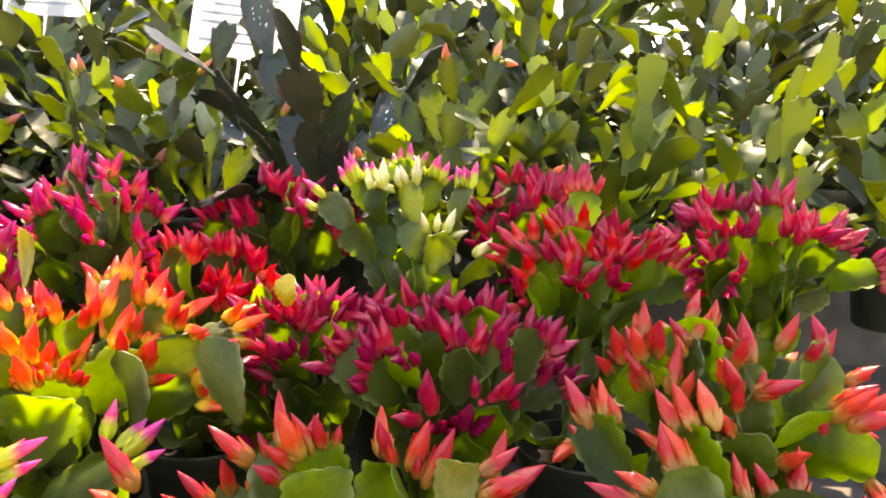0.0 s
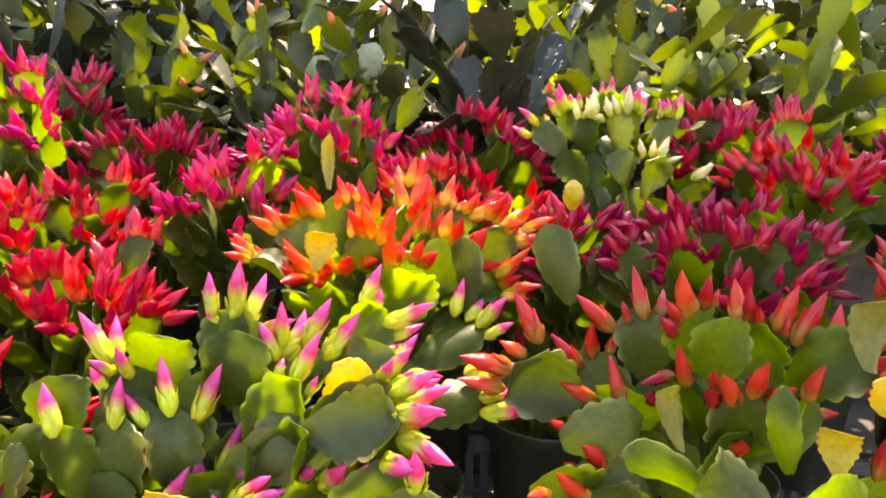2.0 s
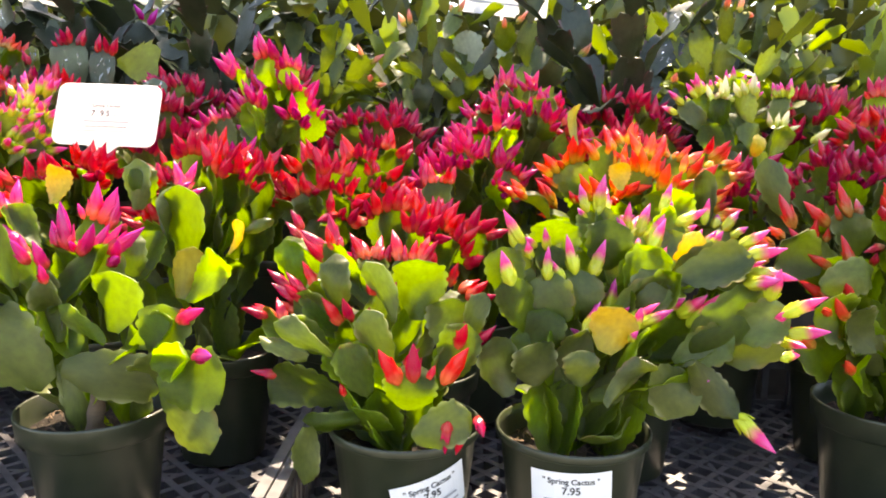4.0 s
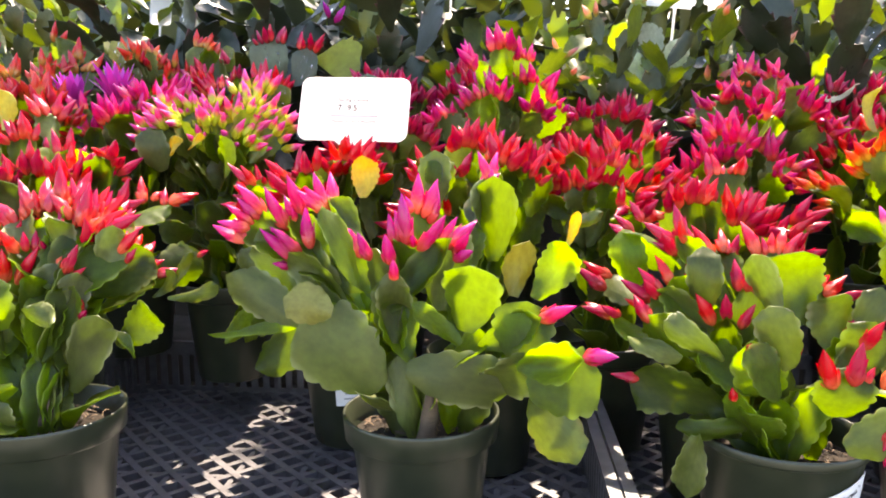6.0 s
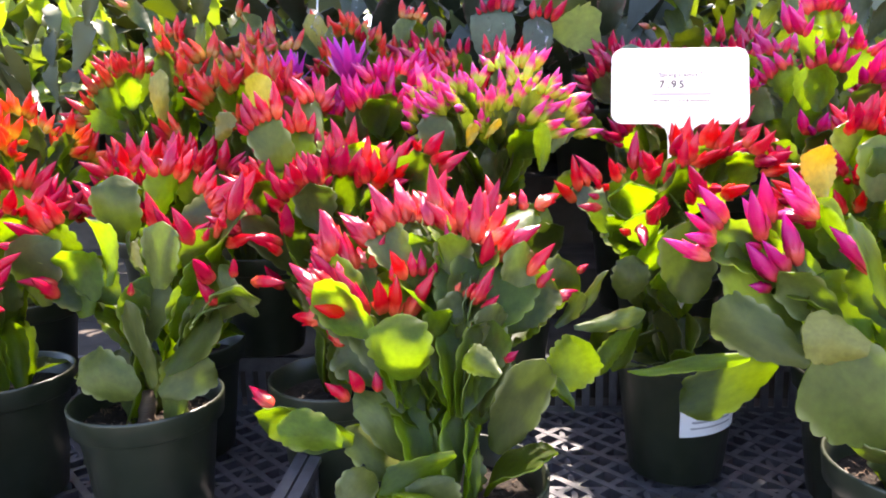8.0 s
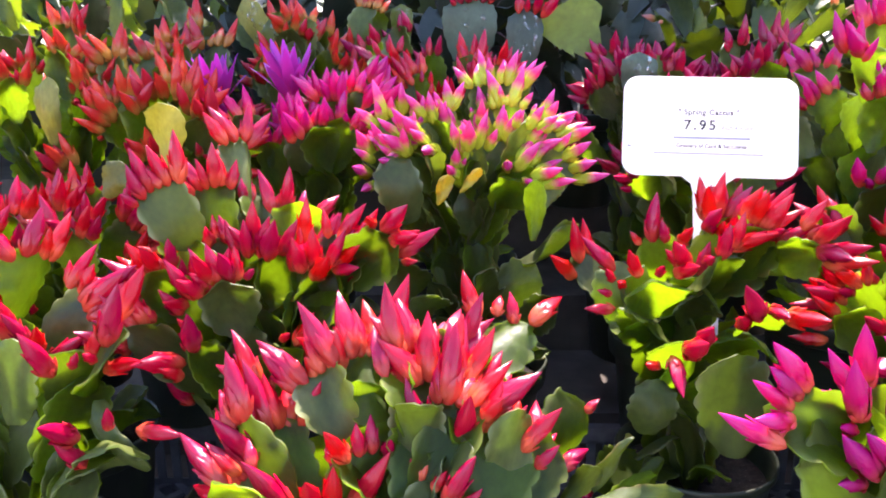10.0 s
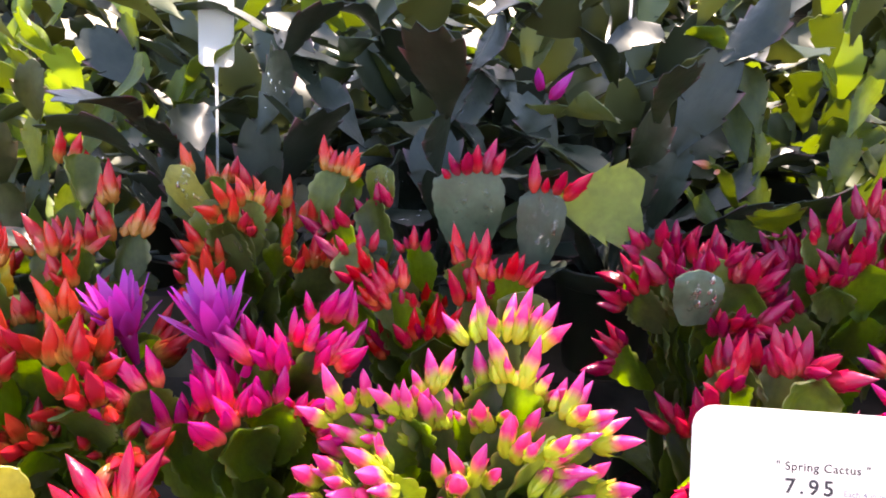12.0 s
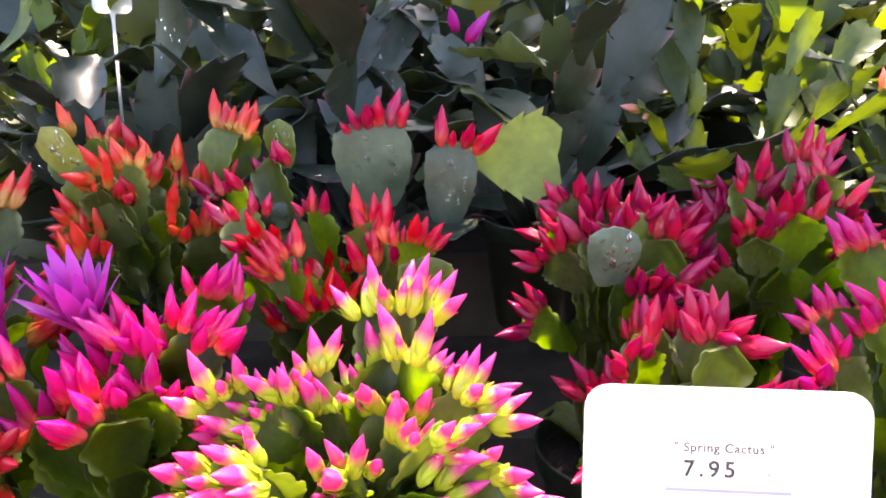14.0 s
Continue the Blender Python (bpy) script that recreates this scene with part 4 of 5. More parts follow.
y_plant = potted("spring_cactus", "spring cactus with coral-red buds and a few yellowed segments", -0.770, 0.860, 0.07)
grow(y_plant, [(-0.758, 0.890, 0.385, 4), (-0.748, 0.880, 0.361, 4)], CORAL, extra=15, spread=0.08, top=0.36, drop=0.05, size=0.95)
z_plant = potted("spring_cactus", "spring cactus with orange-red buds in the last row of its tray", -0.575, 0.906, 0.10)
grow(z_plant, [(-0.598, 0.882, 0.349, 3), (-0.574, 0.896, 0.390, 4), (-0.518, 0.940, 0.362, 3), (-0.512, 0.940, 0.402, 4)], CORAL, (GREY, GREEN), extra=10, spread=0.06, top=0.385, drop=0.05, size=0.88)
grow(z_plant, [(-0.606, 0.950, 0.393, 3), (-0.581, 0.950, 0.384, 2), (-0.564, 0.940, 0.383, 3), (-0.640, 0.970, 0.391, 3), (-0.516, 0.960, 0.397, 3)], CORAL, (GREY, GREEN), low=0, size=0.95)
grow(n_plant, [(-0.703, 0.950, 0.405, 2), (-0.678, 0.930, 0.380, 4), (-0.645, 0.900, 0.371, 3), (-0.658, 0.860, 0.372, 3)], CORAL, (GREY, GREEN), low=0, size=0.95)
grow(n_plant, [(-0.678, 0.820, 0.325, 3), (-0.641, 0.820, 0.329, 3), (-0.622, 0.780, 0.310, 3), (-0.605, 0.760, 0.288, 3), (-0.651, 0.780, 0.293, 3), (-0.580, 0.750, 0.293, 3), (-0.700, 0.900, 0.363, 3), (-0.671, 0.900, 0.363, 3)], CORAL, (GREY, GREEN), low=3, size=0.95)
x_plant = potted("spring_cactus", "spring cactus with red buds behind pink ones", -0.440, 0.880, 0.08)
grow(x_plant, [(-0.428, 0.880, 0.357, 5), (-0.402, 0.866, 0.351, 5), (-0.480, 0.858, 0.345, 4), (-0.495, 0.869, 0.350, 4), (-0.474, 0.854, 0.340, 3)], RED, (GREEN, GREY), extra=6, spread=0.05, top=0.34, drop=0.04, size=0.86)
grow(x_plant, [(-0.493, 0.940, 0.378, 3), (-0.521, 0.920, 0.368, 3), (-0.502, 0.890, 0.362, 3), (-0.469, 0.900, 0.360, 3)], CRIMSON, (GREY, GREEN), low=0, size=0.80)
dewy = set_pads(x_plant, [
     (-0.428, 0.925, 0.342, 0.057, 0.048, -2, 0, SHADED_BLUE), (-0.385, 0.910, 0.336, 0.051, 0.032, 4, 5, SHADED_BLUE),
     (-0.490, 0.950, 0.362, 0.032, 0.021, 0, 10, GREY), (-0.487, 0.920, 0.325, 0.024, 0.025, 0, 0, SHADED_BLUE),
     (-0.397, 0.850, 0.308, 0.031, 0.031, 0, 0, GREY), (-0.607, 0.930, 0.358, 0.044, 0.024, -25, 10, OLIVE),
     (-0.572, 0.890, 0.333, 0.053, 0.038, -20, 15, GREY), (-0.297, 0.860, 0.315, 0.035, 0.029, 0, 0, SHADED_BLUE),
 ], ROUND_PADS)
drops(x_plant, dewy, 22)
put_pad(x_plant, Vector((-0.372, 0.928, 0.372)), Vector((1, -0.1, 0.0)), Vector((0.1, -1, 0.3)), 0.056, 0.058, LIME, TOOTHED, thick=0.010)
put_buds(x_plant, Vector((-0.427, 0.922, 0.394)), Vector((-0.05, -0.1, 1)).normalized(), Vector((0, -1, 0.1)).normalized(), 0.036, 6, CRIMSON, 0.95, 30)
put_buds(x_plant, Vector((-0.378, 0.908, 0.384)), Vector((0.2, -0.1, 1)).normalized(), Vector((0, -1, 0.1)).normalized(), 0.025, 4, RED, 1.0)
j_plant = potted("spring_cactus", "spring cactus with crimson buds in the shade", -0.280, 0.907, 0.08)
grow(j_plant, [(-0.320, 0.910, 0.358, 4), (-0.296, 0.910, 0.350, 4)], CRIMSON, (GREY, GREEN), size=0.88, extra=18, spread=0.065, top=0.355, drop=0.05)
m_plant = potted("spring_cactus", "spring cactus with crimson and magenta buds behind the sign", -0.270, 0.802, 0.04)
grow(m_plant, [(-0.261, 0.777, 0.335, 4), (-0.300, 0.790, 0.320, 4)], CRIMSON, (GREY, GREEN), size=0.88, extra=14, spread=0.07, top=0.315, drop=0.05)
aa_plant = potted("spring_cactus", "tall spring cactus with magenta buds", -0.155, 0.800, 0.06)
grow(aa_plant, [(-0.165, 0.860, 0.347, 4), (-0.182, 0.767, 0.360, 5), (-0.110, 0.790, 0.345, 5), (-0.130, 0.800, 0.372, 5), (-0.150, 0.790, 0.380, 5), (-0.090, 0.770, 0.320, 4)], MAGENTA, extra=8, spread=0.07, top=0.345, drop=0.06, size=0.95)
ab_plant = potted("spring_cactus", "spring cactus with crimson buds in the shade", -0.180, 0.930, 0.10)
grow(ab_plant, [(-0.207, 0.917, 0.367, 4), (-0.157, 0.950, 0.371, 4)], CRIMSON, (GREY, GREEN), size=0.88, extra=15, spread=0.075, top=0.36, drop=0.05)
ac_plant = potted("spring_cactus", "spring cactus with crimson buds in the shade", -0.040, 0.850, 0.06)
grow(ac_plant, [(-0.063, 0.842, 0.300, 4)], CRIMSON, (GREY, GREEN), size=0.88, extra=21, spread=0.08, top=0.32, drop=0.05)
ad_plant = potted("spring_cactus", "spring cactus with magenta buds and one round yellow segment", 0.110, 0.830, 0.07)
grow(ad_plant, [(0.139, 0.822, 0.327, 4), (0.099, 0.833, 0.355, 5), (0.080, 0.820, 0.330, 5)], ROSE, (GREY, GREEN), size=0.88, extra=16, spread=0.08, top=0.345, drop=0.05)
ae_plant = potted("spring_cactus", "spring cactus with cream and pink buds", 0.370, 0.850, 0.07)
grow(ae_plant, [(0.344, 0.868, 0.348, 4), (0.360, 0.860, 0.350, 3), (0.438, 0.818, 0.298, 2), (0.400, 0.830, 0.315, 3)], CREAM, (GREEN, LIME), low=3, size=0.85)
grow(ae_plant, [(0.361, 0.900, 0.365, 5), (0.320, 0.880, 0.352, 4), (0.416, 0.880, 0.350, 4), (0.390, 0.900, 0.355, 4), (0.290, 0.860, 0.335, 2)], PINK, (GREEN, GREY), low=0, size=0.85)
af_plant = potted("spring_cactus", "spring cactus with red buds in afternoon light", 0.510, 0.790, 0.05)
grow(af_plant, [(0.511, 0.850, 0.351, 5), (0.490, 0.823, 0.321, 5), (0.523, 0.765, 0.306, 4), (0.494, 0.770, 0.308, 4)], RED, size=0.88, extra=15, spread=0.08, top=0.325, drop=0.05)
ag_plant = potted("spring_cactus", "spring cactus with crimson buds in the shade", 0.212, 0.808, 0.04)
grow(ag_plant, [(0.300, 0.720, 0.275, 4)], RED, (GREEN, GREY), size=0.88, extra=19, spread=0.075, top=0.30, drop=0.05)
an_plant = potted("spring_cactus", "spring cactus with crimson buds in the shade", 0.312, 0.742, 0.01)
grow(an_plant, [(0.306, 0.735, 0.258, 4), (0.300, 0.700, 0.240, 3), (0.272, 0.702, 0.215, 2), (0.262, 0.722, 0.222, 3), (0.285, 0.690, 0.190, 1)], CRIMSON, (GREEN, GREY), size=0.88, extra=17, spread=0.072, top=0.278, drop=0.05)
ao_plant = potted("spring_cactus", "spring cactus with crimson buds in the shade", 0.245, 0.922, 0.09)
grow(ao_plant, [], CRIMSON, (GREEN, GREY), size=0.88, extra=18, spread=0.085, top=0.345, drop=0.06)
ap_plant = potted("spring_cactus", "spring cactus with crimson buds in the shade", 0.478, 0.917, 0.09)
grow(ap_plant, [], CRIMSON, (GREEN, GREY), size=0.88, extra=16, spread=0.08, top=0.345, drop=0.06)
ah_plant = potted("spring_cactus", "spring cactus with coral buds at the end of the row", 0.560, 0.640, 0.0)
grow(ah_plant, [], CORAL, size=0.95, count=(2, 4), extra=21, spread=0.09, top=0.285, drop=0.05)
ai_plant = potted("spring_cactus", "spring cactus with crimson buds in the shade", 0.640, 0.820, 0.06)
grow(ai_plant, [], CRIMSON, (GREEN, GREY), extra=21, spread=0.09, top=0.34, drop=0.05, size=0.85)
aj_plant = potted("spring_cactus", "spring cactus with coral buds and broad green segments", 0.560, 0.510, 0.0)
grow(aj_plant, [(0.500, 0.560, 0.240, 3), (0.480, 0.600, 0.252, 3), (0.520, 0.585, 0.255, 3), (0.495, 0.500, 0.205, 2)], CORAL, (GREEN, GREY), size=1.0, count=(1, 3), width=0.03, extra=12, spread=0.08, top=0.25, drop=0.05)
ak_plant = potted("spring_cactus", RED_LABEL, -0.810, 0.640, 0.0)
grow(ak_plant, [], RED, extra=19, spread=0.085, top=0.26, drop=0.05)
al_plant = potted("spring_cactus", "spring cactus with coral-red buds and a few yellowed segments", -0.870, 0.760, 0.03)
grow(al_plant, [], ORANGE, (GREEN, LIME), extra=19, spread=0.085, top=0.31, drop=0.05)
am_plant = potted("spring_cactus", RED_LABEL, -0.800, 0.520, 0.0)
grow(am_plant, [], RED, extra=15, spread=0.085, top=0.23, drop=0.05)


def crown(plant, dx, dy, high):
    """The brown woody foot from which the segments rise."""
    me = lathe("stem", [(0.0072, 0.0), (0.0058, 0.3), (0.0064, 0.55), (0.0046, 0.8), (0.0030, 1.0), (0.0, 1.02)], 10)
    for q in me.vertices:
        q.co.x += 0.0022 * noise.noise(q.co * 90) + 0.004 * q.co.z
        q.co.y += 0.0022 * noise.noise(q.co * 90 + Vector((5, 0, 0)))
    place("stem", me, BARK, plant, pose(dx, dy, 0.080) @ Matrix.Diagonal((1, 1, high, 1)), "brown woody stem foot")


for plant, dx, dy, high in ((a_plant, 0.004, -0.012, 0.036), (b_plant, -0.004, -0.004, 0.026), (c_plant, 0.002, -0.004, 0.026), (d_plant, 0.003, -0.006, 0.030), (e_plant, 0.0, -0.006, 0.026), (f_plant, 0.0, -0.006, 0.028)):
    crown(plant, dx, dy, high)


def fibres(plant, count):
    """Dry root fibres and crumbs of bark that lie on the soil."""
    r = random.Random(plant.name)
    v, f = [], []
    for _ in range(count):
        a, q, h = r.uniform(0, 6.3), 0.040 * math.sqrt(r.random()), r.uniform(0, 6.3)
        p = Vector((q * math.cos(a), q * math.sin(a), 0.0868))
        ln, wd, k = r.uniform(0.004, 0.012), r.uniform(0.00015, 0.0005), len(v)
        for i in range(4):
            t = i / 3
            c = p + Vector((math.cos(h + t), math.sin(h + t), 0)) * ln * (t - 0.5) + Z * 0.003 * math.sin(math.pi * t) * r.random()
            c.xy *= min(1.0, 0.043 / max(c.xy.length, 1e-6))
            s = Vector((-math.sin(h + t), math.cos(h + t), 0)) * wd
            v += [tuple(c - s), tuple(c + Z * wd), tuple(c + s)]
        for i in range(3):
            b = k + i * 3
            f += [(b, b + 1, b + 4, b + 3), (b + 1, b + 2, b + 5, b + 4)]
    tagged(place("litter", mesh_from("litter", v, f), BARK, plant, label="dry brown root fibres"), kind="stuff")


for plant in (a_plant, b_plant, c_plant, d_plant, e_plant, f_plant):
    fibres(plant, 90)

# ---- open purple flowers ----
def petal_mesh(seed):
    r = random.Random(seed)
    v, f, ns = [], [], 9
    for side in (1, -1):
        for j in range(ns):
            s = j / (ns - 1)
            w = 0.5 * math.sin(math.pi * min(1, 0.08 + 0.9 * s ** 0.9)) ** 0.8
            for u in (-1, 0, 1):
                v.append((u * w, 0.55 * s * s + 0.12 * u * u * w + side * 0.02 * (1 - abs(u)), s))
    h = ns * 3
    for j in range(ns - 1):
        for i in range(2):
            a = j * 3 + i
            f += [(a + 1, a, a + 3, a + 4), (h + a, h + a + 1, h + a + 4, h + a + 3)]
        for i, q in ((0, 1), (2, -1)):
            a, b = j * 3 + i, j * 3 + 3 + i
            f.append((a, h + a, h + b, b)[::q])
    return mesh_from("petal", v, f)


PETALS = [petal_mesh(s) for s in (1, 2, 3)]


def flower(plant, p, d, size):
    """An open flower: a narrow tube and rings of pointed petals."""
    d = d.normalized()
    side = d.orthogonal().normalized()
    tube = lathe("tube", [(0.0022, -0.5 * size), (0.004, -0.2 * size), (0.006, 0.12 * size), (0.0045, 0.14 * size)], 12)
    ob = place("flower", tube, PURPLE, plant, Matrix.Translation(p - plant.location) @ axes(d, side), "open purple flower with pointed petals")
    for ring, (n, lean, ln) in enumerate(((6, 28, 0.75), (7, 14, 0.95), (5, 6, 1.0))):
        for i in range(n):
            a = 2 * math.pi * (i + 0.5 * ring) / n + rng.uniform(-0.15, 0.15)
            out = Vector((math.cos(a), math.sin(a), 0))
            k = radians(lean + rng.uniform(-8, 8))
            pd = out * math.sin(k) + Z * math.cos(k)
            m = Matrix.Translation(out * 0.004) @ axes(pd, out) @ Matrix.Diagonal((0.0090, 0.010, size * ln * rng.uniform(0.9, 1.1), 1))
            place("petal", rng.choice(PETALS), PURPLE, ob, m)


p_plant = potted("spring_cactus", "spring cactus with two open purple flowers and magenta buds", -0.545, 0.790, 0.05)
grow(p_plant, [(-0.600, 0.780, 0.315, 3), (-0.545, 0.780, 0.315, 4), (-0.540, 0.820, 0.325, 4), (-0.520, 0.800, 0.325, 4), (-0.505, 0.812, 0.332, 4), (-0.515, 0.775, 0.315, 4), (-0.492, 0.802, 0.328, 4), (-0.498, 0.835, 0.338, 4)], MAGENTA, extra=6, spread=0.05, top=0.325, drop=0.04, size=0.92)
flower(p_plant, Vector((-0.562, 0.815, 0.320)), Vector((-0.1, -0.15, 1)), 0.041)
flower(p_plant, Vector((-0.622, 0.835, 0.316)), Vector((-0.1, -0.1, 1)), 0.037)

# labels on three pots
price_label(b_plant, radians(-62), 0.0655, radians(16))
price_label(c_plant, radians(-98), 0.073, radians(3))
price_label(s_plant, radians(-67), 0.061, radians(4))


# ---- the price sign ----
def rounded_plate(w, h, r, thick, stem, slim=1.0):
    """Outline of the sign with rounded corners, and its stake below."""
    pts = []
    for cx, cy, a0 in ((w / 2 - r, h / 2 - r, 0), (-w / 2 + r, h / 2 - r, 90), (-w / 2 + r, -h / 2 + r, 180)):
        pts += [(cx + r * math.cos(radians(a0 + 15 * i)), cy + r * math.sin(radians(a0 + 15 * i))) for i in range(7)]
    pts += [(x * slim, -h / 2 - y) for x, y in ((-0.016, 0), (-0.0105, 0.004), (-0.009, 0.010), (-0.006, stem), (0.001, stem + 0.012), (0.006, stem), (0.009, 0.010), (0.0105, 0.004), (0.016, 0))]
    cx, cy = w / 2 - r, -h / 2 + r
    pts += [(cx + r * math.cos(radians(270 + 15 * i)), cy + r * math.sin(radians(270 + 15 * i))) for i in range(7)]
    bm = bmesh.new()
    face = bm.faces.new([bm.verts.new((x, y, 0)) for x, y in pts])
    got = bmesh.ops.extrude_face_region(bm, geom=[face])
    bmesh.ops.translate(bm, verts=[q for q in got["geom"] if isinstance(q, bmesh.types.BMVert)], vec=(0, 0, -thick))
    bmesh.ops.recalc_face_normals(bm, faces=bm.faces)
    me = bpy.data.meshes.new("plate")
    bm.to_mesh(me)
    me.materials.append(None)
    return me


def sign(label, m, w, h, stem, lettered):
    ob = tagged(new("plant_sign"), label, "sign")
    ob.matrix_world = m
    place("plate", rounded_plate(w, h, 0.009, 0.0014, stem, 1.0 if lettered else 0.2), CARD, ob, label="white plastic plate with rounded corners and a stake")

    def ink(me, x, y, mat, name):
        place(name, me, mat, ob, pose(x, y, 0.0006))
    if lettered:
        ink(text_mesh("\" Spring Cactus \"", 0.0047, 1.1), -0.001, 0.0085, INK, "lettering")
        ink(text_mesh("7.95", 0.0084, 1.35), -0.006, 0.0005, INK, "lettering")
        ink(text_mesh("Each 4 in pot", 0.0034), 0.0160, -0.0008, PALE_INK, "lettering")
        ink(sheet(0.045, 0.0013, 0.0001), 0.001, -0.0072, PALE_INK, "print_bar")
        ink(text_mesh("Growers of Cacti & Succulents", 0.0033), 0.001, -0.0122, INK, "lettering")
        # grey strip drawn for the shadow along the paper insert's lower edge
        ink(sheet(0.064, 0.0008, 0.0002), -0.001, -0.0168, PALE_INK, "card_edge")
        ink(sheet(0.0024, 0.0011, 0.0001), -0.0478, -0.0128, PALE_INK, "smudge")
    else:
        for i in range(8):
            ink(sheet(w * (0.72 if i % 3 else 0.5), h * 0.035, 0.0001), -w * 0.05, h * (0.40 - 0.105 * i), PALE_INK, "print_bar")
    return ob


sign("white plastic price sign with rounded corners on a stake", pose(-0.2850, 0.716, 0.305, 71, 1.4, -4), 0.103, 0.061, 0.13, True)

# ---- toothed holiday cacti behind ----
BACK_LABEL = {LIME: "leafy holiday cactus with sunlit yellow-green toothed segments", SHADED_SLATE: "holiday cactus with dark grey-green toothed segments, partly darkened for shade", MOSS: "dull green holiday cactus with toothed segments"}


def joined(name, plant, bits, mat):
    """Many small pieces that stay far off, as one mesh."""
    v, f = [], []
    for me, m in bits:
        k = len(v)
        v += [tuple(m @ q.co) for q in me.vertices]
        f += [tuple(k + i for i in p.vertices) for p in me.polygons]
    return place(name, mesh_from(name, v, f), mat, plant)


PEACH = bud_material("wilted_petal", (0.50, 0.42, 0.06), (0.78, 0.30, 0.14), (0.74, 0.30, 0.26), 0.3, 0.4, 0.5)


def rosette(x, y, z0, reach, mat, stems, other=None, big=1.0, single=True, pot=1.0, tall=0, far=FAR_BLADES):
    """A toothed holiday cactus: chains of three to five broad segments that rise in the middle and arch over at the rim."""
    ob = potted("holiday_cactus", BACK_LABEL[mat], x, y, z0, group="potted holiday cacti", scale=pot)
    bits, wet, slim = {}, [], mat == SHADED_SLATE
    reach *= 1.34 if slim else 1.05
    for i in range(stems):
        a, u = i * 2.4 + rng.uniform(-0.4, 0.4), (i + 0.5) / stems
        out = Vector((math.cos(a), math.sin(a), 0))
        p = ob.location + out * 0.02 * pot + Z * 0.084 * pot
        el = radians(88 - (66 if slim else 60) * u ** 0.8 + rng.uniform(-16, 16))
        n_seg = (3 if u > 0.25 else 4) + tall
        for k in range(n_seg):
            d = (out * math.cos(el) + Z * math.sin(el) + Vector((rng.uniform(-0.22, 0.22), rng.uniform(-0.22, 0.22), 0))).normalized()
            up = Z - out * 0.5 if el < 0.9 else VIEW
            n = tilt(up - d * up.dot(d), d, rng.gauss(0, 24)).normalized()
            ln = reach * rng.uniform(0.8, 1.25) * (0.75 if k == 0 else 1.0)
            w = ln * (rng.uniform(0.50, 0.68) if slim else rng.uniform(0.36, 0.58)) * (0.5 if k == 0 else 1.0)
            c = other if other and rng.random() < (0.03 if other == YELLOW else 0.3) else mat
            if single:
                seg = put_pad(ob, p, d, n, ln, w, c, TOOTHED, "segment", 0.022)
                if slim and k > 0 and rng.random() < 0.35:
                    wet.append(seg)
            else:
                m = Matrix.Translation(p - ob.location) @ axes(d, n) @ Matrix.Diagonal((w, 0.026 * big, ln, 1))
                bits.setdefault(c, []).append((rng.choice(far), m))
            p = p + d * ln * 0.90
            el -= radians(rng.uniform(8, 26) * ((0.7 if slim else 0.4) + 0.7 * u))
        if single and not slim and rng.random() < 0.16:
            put_buds(ob, p, d, n, w * 0.4, rng.randint(1, 2), PEACH, 0.9)
    if wet:
        drops(ob, wet, 9)
    for c, b in bits.items():
        joined("foliage", ob, b, c)
    return ob


back_row = {}
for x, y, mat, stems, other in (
        (-0.98, 1.03, MOSS, 15, LIME), (-0.82, 1.06, LIME, 18, MOSS), (-0.635, 1.07, SHADED_SLATE, 15, None), (-0.46, 1.07, SHADED_SLATE, 17, None),
        (-0.31, 1.07, SHADED_SLATE, 15, None), (-0.16, 1.06, LIME, 17, None), (0.00, 1.07, MOSS, 18, LIME), (0.12, 1.06, LIME, 18, MOSS),
        (0.26, 1.04, SHADED_SLATE, 19, None), (0.41, 1.05, LIME, 24, YELLOW), (0.56, 1.03, LIME, 20, None), (0.71, 1.02, LIME, 18, None), (0.87, 1.04, LIME, 15, MOSS)):
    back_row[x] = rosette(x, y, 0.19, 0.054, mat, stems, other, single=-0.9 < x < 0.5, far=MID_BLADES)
# the dark stretch left of the middle is colour set for shaded foliage
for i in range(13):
    rosette(-1.20 + 0.19 * i, 1.28 + 0.03 * (i % 2), 0.195, 0.056, (LIME if i < 3 else SHADED_SLATE if i < 6 else (LIME, MOSS)[i % 2]), 32, (MOSS, LIME)[i % 2] if not 2 < i < 8 else MOSS, 1.2, False, 1.3, 1, MID_BLADES)
for i in range(11):
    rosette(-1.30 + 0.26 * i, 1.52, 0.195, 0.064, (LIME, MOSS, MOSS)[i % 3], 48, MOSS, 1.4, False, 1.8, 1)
for i in range(10):
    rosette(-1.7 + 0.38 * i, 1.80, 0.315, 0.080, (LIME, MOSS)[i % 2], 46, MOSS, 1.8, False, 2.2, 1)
# segments painted near white for strong sun on one plant, a pink flower about to open on another
for p, d, ln, w in (((0.062, 1.150, 0.385), (-0.1, -0.1, 1), 0.062, 0.046), ((0.088, 1.145, 0.375), (0.35, -0.15, 1), 0.050, 0.036), ((0.050, 1.140, 0.365), (-0.5, -0.2, 0.8), 0.045, 0.034)):
    put_pad(back_row[0.12], Vector(p), Vector(d), Vector((0, -1, 0.3)), ln, w, PALE, FLAT_PADS, "segment")
put_buds(back_row[-0.31], Vector((-0.372, 1.020, 0.436)), Vector((0.5, -0.4, 0.8)).normalized(), Vector((0, -1, 0.4)).normalized(), 0.012, 2, PURPLE, 1.25)
sign("white plant label with lines of small print among the foliage", pose(0.117, 1.235, 0.535, 80, 6, 0), 0.140, 0.115, 0.20, False)
sign("white plant sign with its lower edge above the foliage", pose(-0.240, 1.400, 0.612, 80, 2, 0), 0.135, 0.115, 0.26, False)


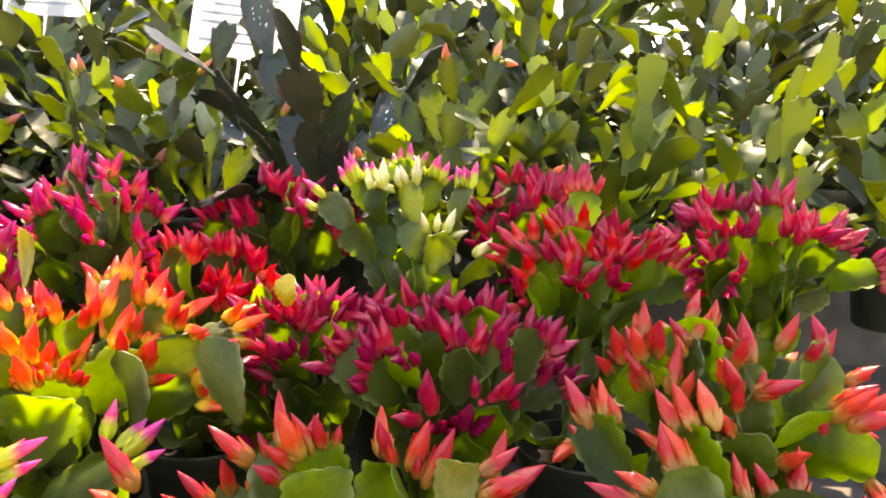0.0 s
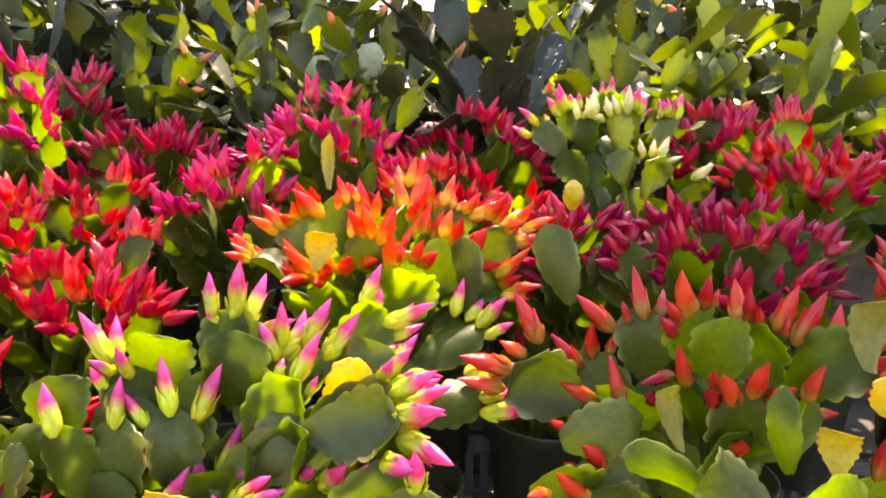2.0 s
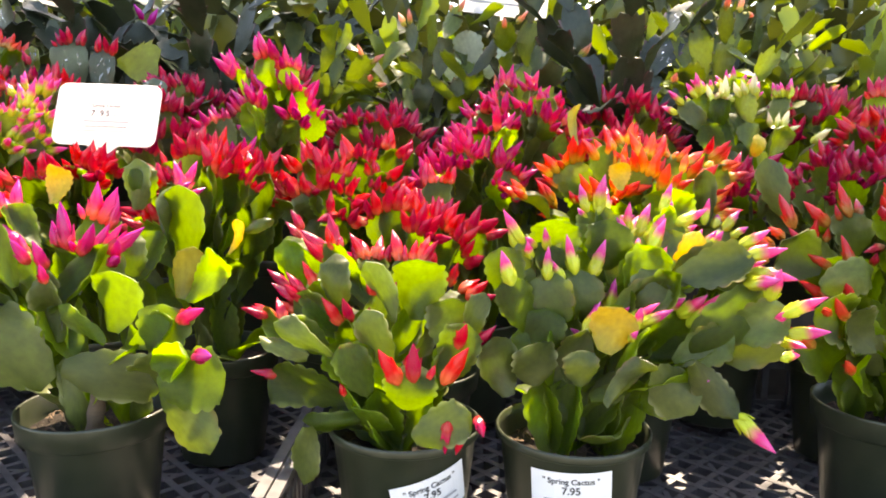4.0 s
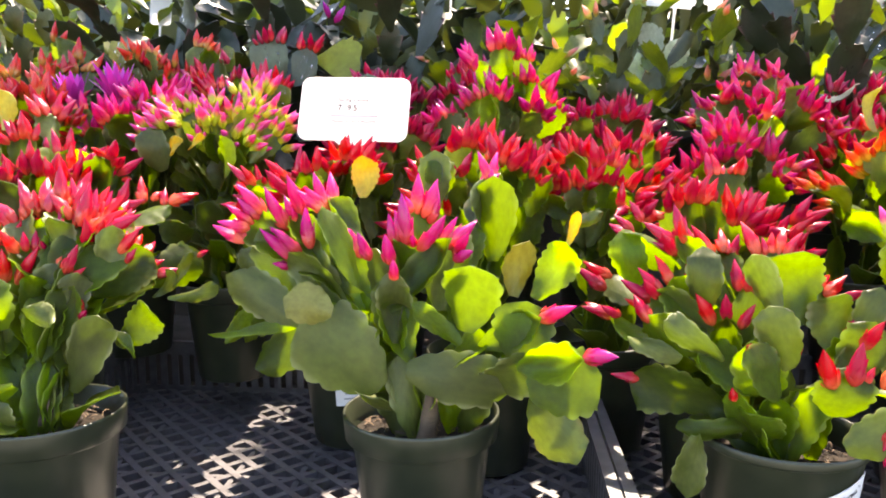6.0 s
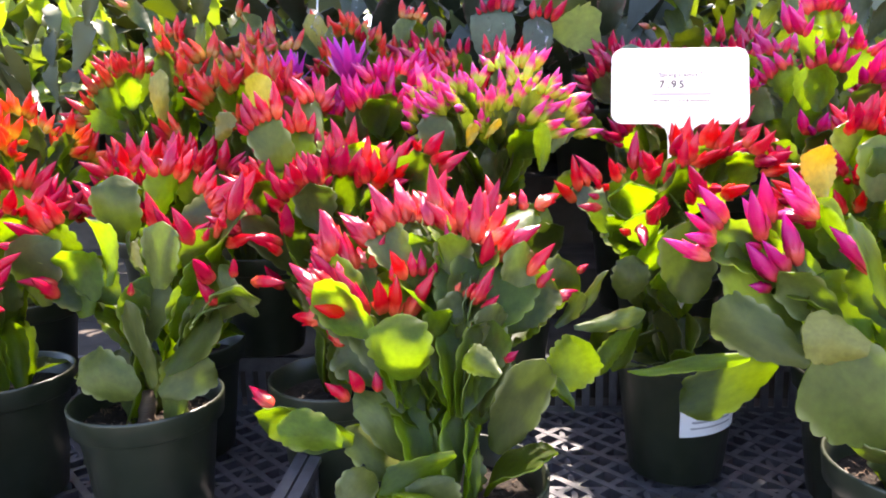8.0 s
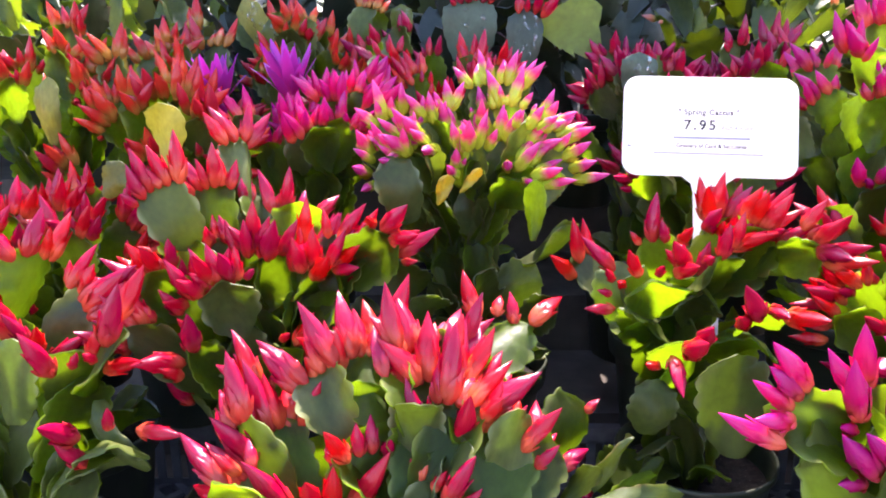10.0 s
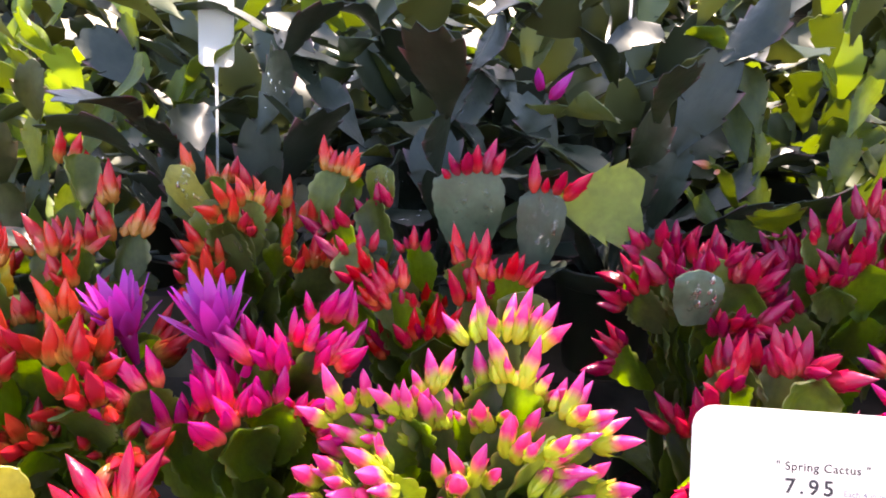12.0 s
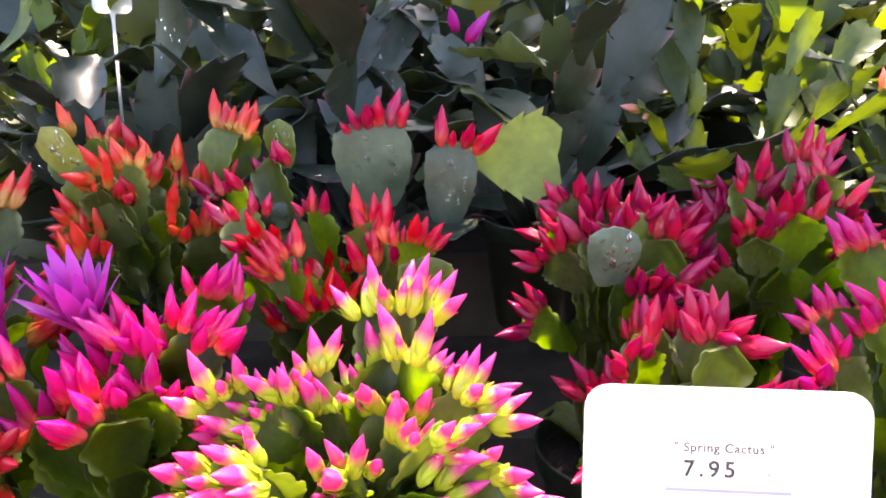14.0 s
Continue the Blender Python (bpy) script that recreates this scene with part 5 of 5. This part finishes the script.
def stake_label(x, y, z, w, h, lean):
    """A plain white plastic stick label that stands in a pot."""
    ob = tagged(new("plant_tag"), "plain white plastic plant tag stuck into a pot", "plant tag", "white plant tags")
    ob.matrix_world = pose(x, y, z, 82, lean, 6)
    place("blade", rounded_plate(w, h, 0.006, 0.0012, 0.16, 0.14), CARD, ob)


stake_label(-0.664, 1.150, 0.490, 0.032, 0.080, 3)


# ---- an added, unseen tree that casts shade on part of the bench ----
def limb(name, parent, points, r0, r1):
    v, f, n = [], [], 8
    for i, p in enumerate(points):
        t = i / (len(points) - 1)
        d = (points[min(i + 1, len(points) - 1)] - points[max(i - 1, 0)]).normalized()
        side = d.orthogonal().normalized()
        up = d.cross(side)
        r = r0 + (r1 - r0) * t
        v += [tuple(p + (side * math.cos(2 * math.pi * q / n) + up * math.sin(2 * math.pi * q / n)) * r) for q in range(n)]
    for i in range(len(points) - 1):
        for q in range(n):
            a, b = i * n + q, i * n + (q + 1) % n
            f.append((a, b, b + n, a + n))
    return place(name, mesh_from(name, v, f), BARK, parent)


def unseen_shade_tree():
    ob = tagged(new("tree"), "leafy tree added out of view behind the bench to shade it", "tree")
    foot = Vector((0.35, 4.3, -0.85))
    ob.location = foot
    r = random.Random(5)
    limb("trunk", ob, [Vector((0.03 * math.sin(2 * i), 0.04 * math.cos(3 * i), 0.55 * i)) for i in range(6)], 0.11, 0.06)
    v, f = [], []

    def leaves(c, rx, ry, rz, count):
        for _ in range(count):
            while True:
                q = Vector((r.uniform(-1, 1), r.uniform(-1, 1), r.uniform(-1, 1)))
                if q.length < 1:
                    break
            p = c + Vector((q.x * rx, q.y * ry, q.z * rz)) - foot
            d = Vector((r.gauss(0, 1), r.gauss(0, 1), r.gauss(-0.3, 0.5))).normalized()
            n = Vector((r.gauss(0, 0.5), r.gauss(0, 0.5), 1))
            m = axes(d, n)
            ln = r.uniform(0.04, 0.065)
            k = len(v)
            for x, y, z in ((0, 0, 0), (-0.26, 0.05, 0.45), (0, 0, 0.5), (0.26, 0.05, 0.45), (0, -0.03, 1)):
                v.append(tuple(p + m.to_3x3() @ (Vector((x, y, z)) * ln)))
            f.extend([(k, k + 2, k + 1), (k, k + 3, k + 2), (k + 1, k + 2, k + 4), (k + 2, k + 3, k + 4)])
    # sprays placed sunward of the plants they shade, each at the end of a limb
    for (x, y, z), rx, ry, away, count in (((-0.43, 1.09, 0.40), 0.17, 0.10, 2.6, 290), ((-0.52, 0.90, 0.36), 0.13, 0.06, 2.6, 130), ((-0.21, 0.91, 0.36), 0.11, 0.06, 2.6, 110), ((-0.68, 0.82, 0.34), 0.11, 0.07, 2.6, 70), ((-0.63, 0.98, 0.38), 0.10, 0.06, 2.5, 90), ((0.45, 0.61, 0.23), 0.16, 0.16, 3.0, 430),
                                           ((0.06, 0.93, 0.36), 0.20, 0.07, 2.7, 150), ((0.58, 0.90, 0.34), 0.11, 0.06, 2.8, 80)):
        c = Vector((x, y, z)) + toward * away
        leaves(c, rx, ry, 0.10, count)
        a, b = Vector((0, 0, 2.3)), c - foot + Vector((0, 0.05, 0.05))
        limb("limb", ob, [a.lerp(b, t / 6) + Vector((0, 0, 0.35 * math.sin(math.pi * t / 6))) for t in range(7)], 0.035, 0.006)
    for i in range(9):
        a = i * 0.7
        leaves(foot + Vector((0.75 * math.cos(a), 0.35 + 0.5 * math.sin(a), 2.9 + 0.25 * (i % 3))), 0.45, 0.4, 0.35, 260)
    tagged(place("crown", mesh_from("crown", v, f), LEAF, ob, label="small green leaves in loose sprays"), kind="stuff")


unseen_shade_tree()
